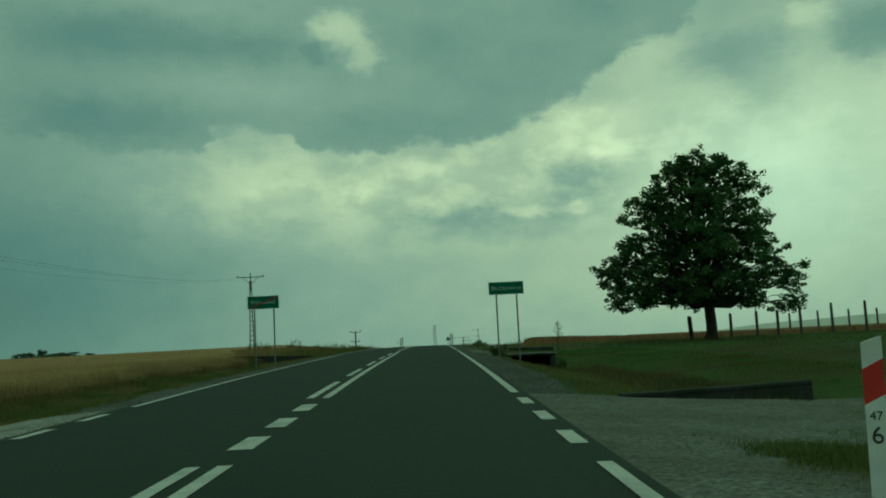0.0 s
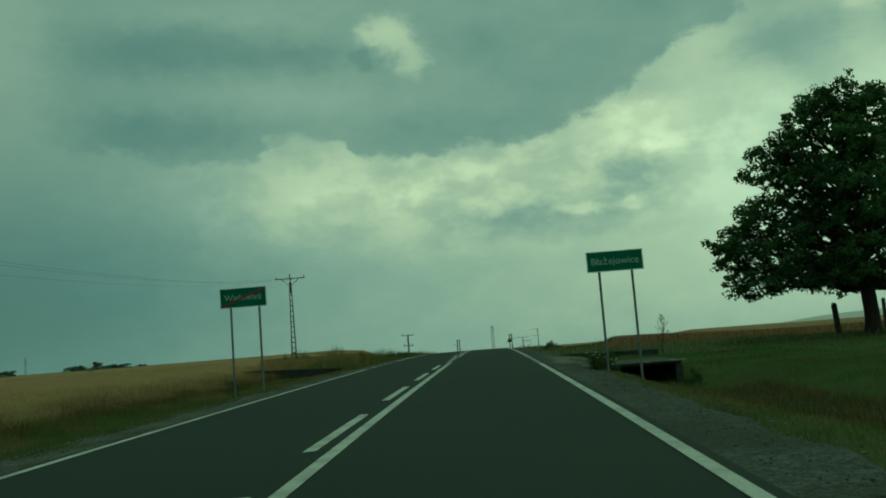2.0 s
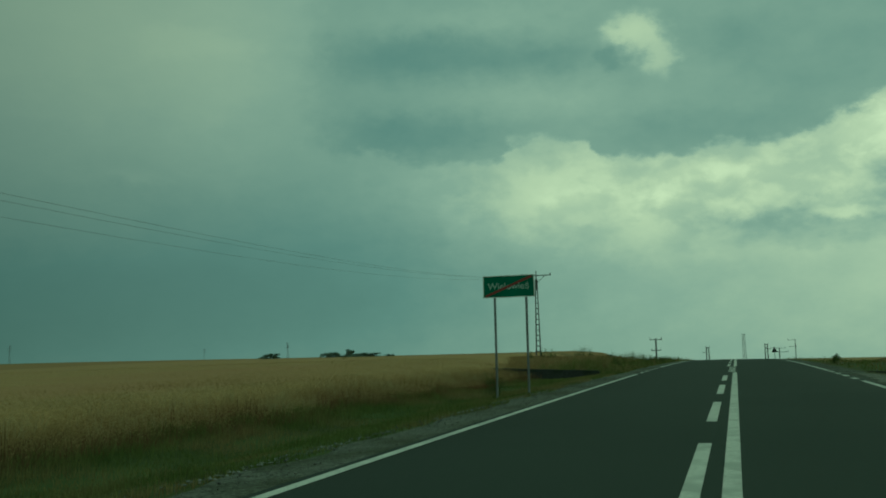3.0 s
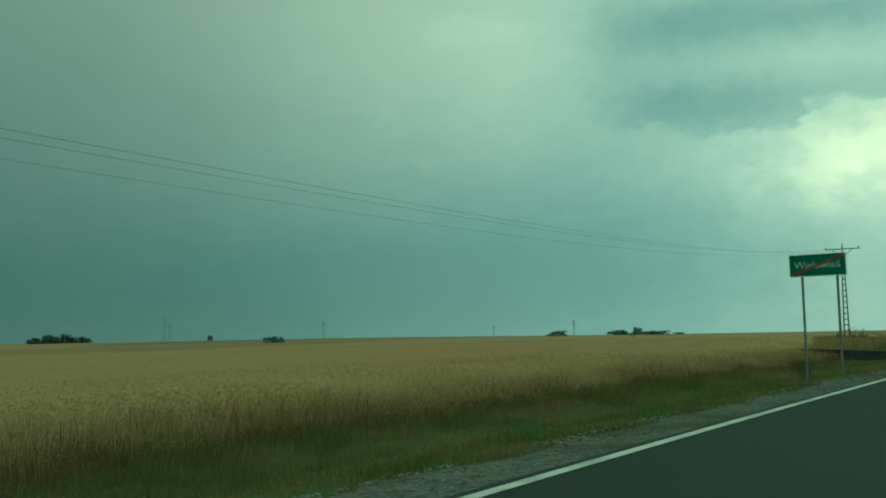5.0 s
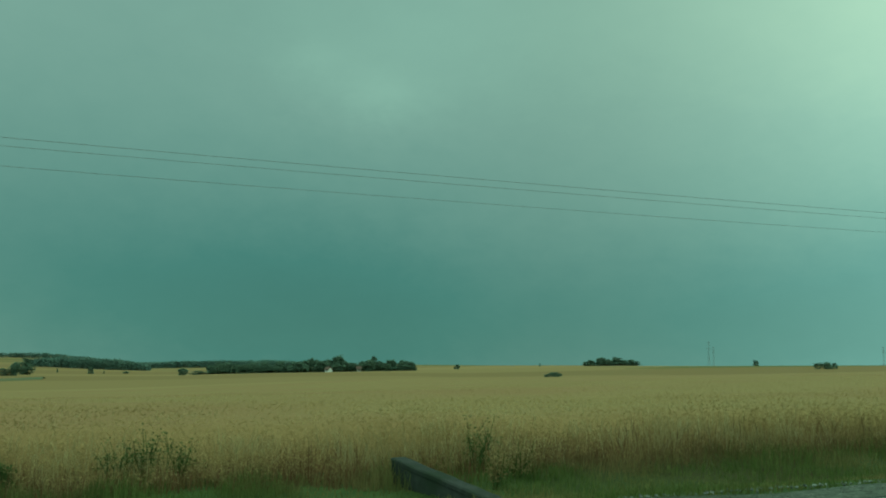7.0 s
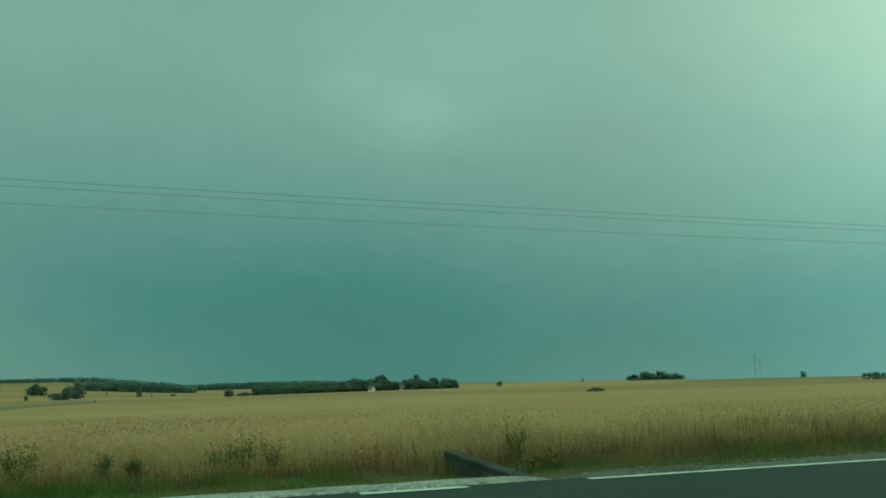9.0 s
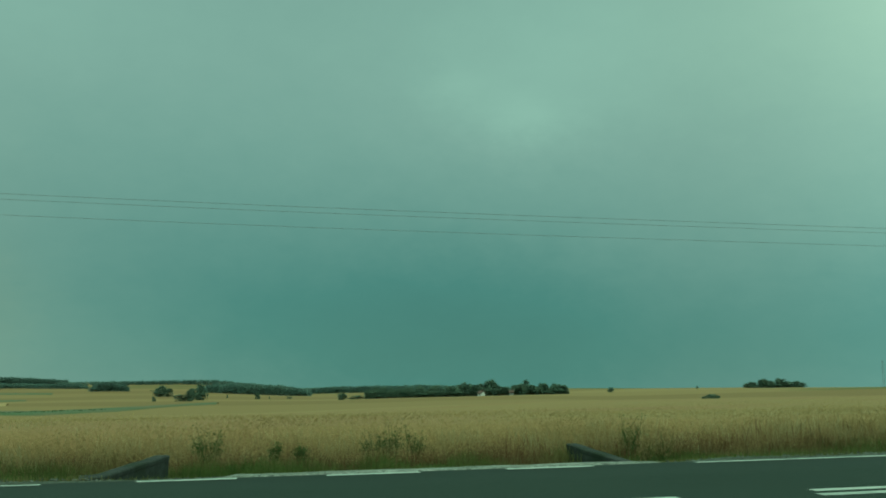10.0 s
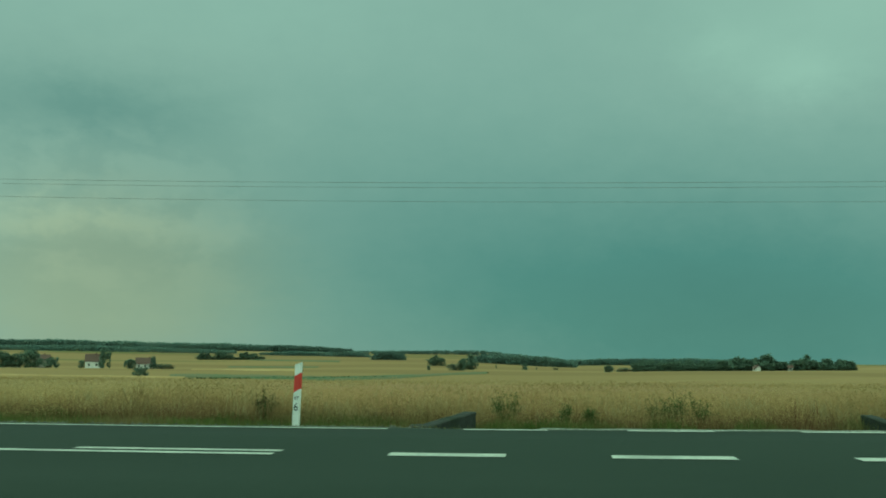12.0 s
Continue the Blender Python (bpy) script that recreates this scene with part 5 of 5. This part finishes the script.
# grass on the verges and the meadow
def grass(n, x0, x1, y0, y1, hlo, hhi, wd, pw, label, seed, material=M_GRASSBLADE):
    x, y = scatter(n, x0, x1, y0, y1, pw)
    k = np.array([noise.noise((p * 0.5, q * 0.5, 6)) for p, q in zip(x, y)])
    h = rng.uniform(hlo, hhi, n) * (0.9 + 1.1 * k) * np.where(x < -8.2, 1.9, 1.0)
    for side, a, b in PADS[:1]:
        keep = ~((x > 3.3) & (x < 16) & (y > a - 0.1) & (y < b) & (k < 0.32))
        x, y, h = x[keep], y[keep], h[keep]
    keep = ~((x < -3.3) & (x > -7.0) & (y > 9.0) & (y < 14.6) & (np.array([noise.noise((p * 1.1, q * 1.1, 2)) for p, q in zip(x, y)]) < 0.05))
    keep &= ~((x > -5.0) & (x < -3.3) & (y > 9.2) & (y < 15.0))
    x, y, h = x[keep], y[keep], h[keep]
    h = np.where((x < -6) & (y > 13.2) & (y < 15.5), 0.04, h)
    h = np.where((x < -4.6) & (x > -8) & (y > 7.2) & (y < 9.6), 0.03, h)
    h = np.where((x < -5) & (y > 52) & (y < 58.2), 0.05, h)
    h = np.where((x > 4) & (x < 8) & (y > 33.5) & (y < 38.9), 0.03, h)
    blades("verge_grass", x, y, ground(x, y), np.maximum(h, 0.03), wd, 0.7, material, seed, label, "grass")


grass(150000, -9.9, -4.15, -14, 62, 0.04, 0.15, 0.008, 0.8, "uneven green verge grass along the field edge", 101)
grass(17000, -9.5, -4.2, 58, 135, 0.15, 0.45, 0.025, 1.0, "tall weedy grass on the bank by the road crest", 102)
x, y = scatter(42000, -26, -8.6, 60, 135, 1.0)
blades("cereal_stems", x, y, ground(x, y), rng.uniform(0.3, 0.62, len(x)), 0.03, 0.3, M_STRAW, 107, "ripe cereal stems on the bank by the road crest", "cereal")
grass(26000, 4.2, 6.4, 13, 48, 0.03, 0.12, 0.007, 1.0, "olive verge grass between shoulder and ditch", 106)
grass(105000, 5.8, 12.0, -4, 48, 0.03, 0.09, 0.007, 1.0, "short dark meadow grass beside the ditch", 103, M_MEADOW)
grass(60000, 12.0, 46.0, 8, 62, 0.03, 0.10, 0.018, 1.0, "short dark meadow grass under the tree", 104, M_MEADOW)
grass(9000, 4.6, 18.0, 48, 125, 0.10, 0.32, 0.025, 1.0, "tall weedy grass on the bank by the road crest", 105)


def tuft(n, x0, x1, y0, y1, hlo, hhi, seed, label, material):
    x, y = scatter(n, x0, x1, y0, y1)
    k = np.array([noise.noise((p * 1.3, q * 1.3, 11)) for p, q in zip(x, y)])
    keep = k > -0.05
    x, y, k = x[keep], y[keep], k[keep]
    blades("verge_grass", x, y, ground(x, y), rng.uniform(hlo, hhi, len(x)) * (0.6 + 1.2 * k), 0.008, 0.6, material, seed, label, "grass")


x, y = 5.35 + 0.50 * rng.normal(size=12000), 7.25 + 0.55 * rng.normal(size=12000)
keep = (x > 4.3) & (np.array([noise.noise((p * 2.2, q * 2.2, 17)) for p, q in zip(x, y)]) > -0.25)
x, y = x[keep], y[keep]
h = rng.uniform(0.05, 0.19, len(x)) * np.exp(-0.3 * ((x - 5.35) ** 2 + (y - 7.25) ** 2))
blades("verge_grass", x, y, ground(x, y), h, 0.008, 0.6, M_GRASSBLADE, 201, "green grass patch on the gravel round the marker post", "grass")
tuft(22000, -9.7, -8.1, -6.0, 15.2, 0.09, 0.32, 202, "rank green grass at the foot of the crop", M_GRASSBLADE)
tuft(14000, -9.7, -8.2, 15.8, 48, 0.06, 0.24, 203, "rank green grass at the foot of the crop", M_GRASSBLADE)


def weed(x, y, h, leafy, seed, label, material=None, spread=1.0, leaf=0.032):
    """A branching roadside weed with small leaves."""
    g = np.random.default_rng(seed)
    s = tagged(empty("roadside_weed", x, y, float(ground(x, y)) - 0.02), label, "weed", group="roadside weeds")
    bm = bmesh.new()
    tips = []
    for i in range(9 if leafy < 2 else 14):
        th = g.uniform(0, 2 * math.pi)
        sp_ = g.uniform(0.1, 0.42) * h * spread
        top_ = (math.cos(th) * sp_, math.sin(th) * sp_, h * g.uniform(0.55, 1.0))
        pts = bent_limb(bm, (0.03 * math.cos(th), 0.03 * math.sin(th), 0), top_, 0.008, 0.003, g, 5, 3)
        tips += pts[1:]
        for j in range(3):
            q = pts[2] + Vector(g.normal(size=3) * 0.10 * h * spread)
            tube(bm, pts[1 + j % 2], q, 0.004, 0.002, 4)
            tips.append(q)
    part("stem", bm, M_WEED if leafy else M_STRAW, s)
    if leafy:
        v, f = leaf_cloud([tuple(t) for t in tips], [0.09 * h + 0.03] * len(tips), int(14 * leafy), leaf, 0.9, seed)
        soup("foliage", v, f, material or M_WEED, s)
    return s


def sapling(x, y, h, seed):
    """A slim young tree: one leader, short twigs rising from it, few leaves."""
    g = np.random.default_rng(seed)
    s = tagged(empty("sapling", x, y, float(ground(x, y)) - 0.03), "lone slim young sapling with sparse twigs in the meadow", "sapling")
    bm = bmesh.new()
    bent_limb(bm, (0, 0, 0), (0.04, 0.02, h), 0.022, 0.005, g, 6, 5)
    tips = []
    for i in range(26):
        k = 0.22 + 0.75 * i / 26
        th = 2.4 * i + g.uniform(-0.5, 0.5)
        out = (0.36 * (1 - k) + 0.08) * h * g.uniform(0.4, 0.62)
        a = Vector((0.04 * k, 0.02 * k, h * k))
        b = a + Vector((math.cos(th) * out, math.sin(th) * out, out * g.uniform(0.7, 1.5)))
        tube(bm, a, b, 0.008, 0.003, 4)
        tips += [tuple(a.lerp(b, 0.6)), tuple(b)]
    part("trunk", bm, M_BARK, s)
    v, f = leaf_cloud(tips, [0.06] * len(tips), 12, 0.034, 0.9, seed)
    soup("foliage", v, f, M_WEED, s)


sapling(9.2, 51.8, 1.75, 10)
weed(-9.3, 16.5, 0.85, 0.5, 1, "tall green thistle-like weed at the field edge")
weed(-8.8, 16.9, 0.6, 1, 12, "dry bleached grass tussock by the culvert", M_STRAW)
weed(-8.2, 16.3, 0.5, 1, 13, "dry bleached grass tussock by the culvert", M_STRAW)
weed(-9.2, 1.6, 0.95, 0, 2, "dry bare branching shrub beside the crop")
weed(-9.3, 4.4, 0.75, 0, 3, "dry brown weed standing in the verge")
weed(-9.5, 4.2, 0.7, 1, 31, "dry brown weed standing in the verge", M_DRYWEED)
for q in range(3):
    weed(-9.9 - 0.15 * (q % 2), 11.8 + 0.38 * q, 0.62 + 0.10 * ((q * 2) % 3), 0.5, 40 + q, "leafy dark green weed clump at the field edge")
weed(-9.6, 8.9, 0.8, 1, 5, "slim weed behind the culvert headwall")
weed(-9.8, 10.5, 0.5, 1, 6, "leafy dark green weed clump at the field edge")
weed(-9.8, 10.0, 0.45, 1, 61, "leafy dark green weed clump at the field edge")
weed(-5.6, 37.3, 0.7, 1, 7, "flowering weed beside the sign leg")
for q, (x, y, h) in enumerate(((4.45, 36.6, 0.60), (4.62, 36.2, 0.72), (4.75, 35.8, 0.55))):
    w_ = weed(x, y, h, 2, 8 + 20 * q, "white-flowering weed beside the ditch culvert", None, 0.9)
    g_ = np.random.default_rng(300 + q)
    heads = [(g_.normal(0, 0.17) * h, g_.normal(0, 0.17) * h, h * g_.uniform(0.75, 1.05)) for i in range(9)]
    v, f = leaf_cloud(heads, [0.035] * 9, 12, 0.020, 0.6, 310 + q)
    soup("blossom", v, f, M_WHITE, w_)
for q, (x, y) in enumerate(((7.1, 37.9), (7.5, 38.3), (6.9, 37.2), (7.2, 38.5))):
    weed(x, y, 0.55 - 0.08 * q, 1, 60 + q, "rough green weed beside the ditch culvert")
weed(-61, 150, 1.7, 1, 170, "dry branching shrub standing above the crop", M_DRYWEED)
CW = "tall green weed on the bank by the road crest"
for i, (x, h) in enumerate(((-18.4, 1.05), (-17.4, 1.55), (-16.9, 1.35), (-16.3, 1.05), (-14.1, 1.3), (-13.7, 1.45), (-12.8, 1.4), (-9.1, 1.2))):
    weed(x, 99.0 + 0.8 * (i % 3), h, 0.6, 130 + i, "twiggy green weed standing on the skyline", None, 0.8, 0.05)
for i in range(22):
    weed(-4.6 - 0.5 * (i % 4) - 0.05 * i, 78 + i * 1.3, 0.50 + 0.14 * (i % 4), 0.8, 150 + i, CW, None, 0.4, 0.045)
for i in range(9):
    weed(-7.5 - 0.5 * i, 78 + i * 3.0, 0.5 + 0.15 * (i % 3), 0.6, 90 + i, CW, None, 0.8, 0.04)
for i in range(8):
    weed(5.0 + 0.35 * i, 66 + i * 3.0, 0.3 + 0.1 * (i % 3), 0.8, 110 + i, CW, None, 0.9, 0.04)

# loose stones on the shoulders and the exit
sv, sf, off = [], [], 0
for i in range(7200):
    if i % 3 == 0:
        x, y = 3.5 + 1.0 * rng.uniform(), rng.uniform(13, 45)
    elif i % 3 == 1:
        x, y = -3.45 - 1.0 * rng.uniform(), rng.uniform(0, 45)
    else:
        x, y = rng.uniform(3.6, 12), rng.uniform(5.8, 14)
    r = 0.006 + 0.016 * rng.uniform() ** 3
    z = float(ground(x, y)) + 0.042
    for d in ((1, 0, 0), (-1, 0, 0), (0, 1, 0), (0, -1, 0), (0, 0, 0.7), (0, 0, -0.7)):
        sv.append((x + d[0] * r * rng.uniform(0.7, 1.4), y + d[1] * r * rng.uniform(0.7, 1.4), z + d[2] * r))
    sf += [(off + a, off + b, off + c) for a, b, c in ((0, 2, 4), (2, 1, 4), (1, 3, 4), (3, 0, 4), (2, 0, 5), (1, 2, 5), (3, 1, 5), (0, 3, 5))]
    off += 6
tagged(soup("loose_stones", sv, sf, M_STONE), "loose grey stones scattered on the gravel", "stones", kind="stuff")
# bleached stones and crumbs along the outer rim of the shoulders
sv, sf, off = [], [], 0
for i in range(2600):
    y = rng.uniform(-2, 46)
    rim = 0.16 * noise.noise((0.0, y * 0.9, 31))
    if noise.noise((1.0, y * 0.45, 32)) < -0.12:
        continue
    x = -4.32 + rim + 0.07 * rng.normal()
    if i % 3 == 0:
        continue
    r = 0.007 + 0.018 * rng.uniform() ** 2
    z = float(ground(x, y)) + 0.03
    for d in ((1, 0, 0), (-1, 0, 0), (0, 1, 0), (0, -1, 0), (0, 0, 0.6), (0, 0, -0.7)):
        sv.append((x + d[0] * r * rng.uniform(0.7, 1.6), y + d[1] * r * rng.uniform(0.7, 1.6), z + d[2] * r))
    sf += [(off + a, off + b, off + c) for a, b, c in ((0, 2, 4), (2, 1, 4), (1, 3, 4), (3, 0, 4), (2, 0, 5), (1, 2, 5), (3, 1, 5), (0, 3, 5))]
    off += 6
tagged(soup("loose_stones", sv, sf, M_PALECONC), "bleached crumbs of stone along the shoulder's rim", "stones", kind="stuff")
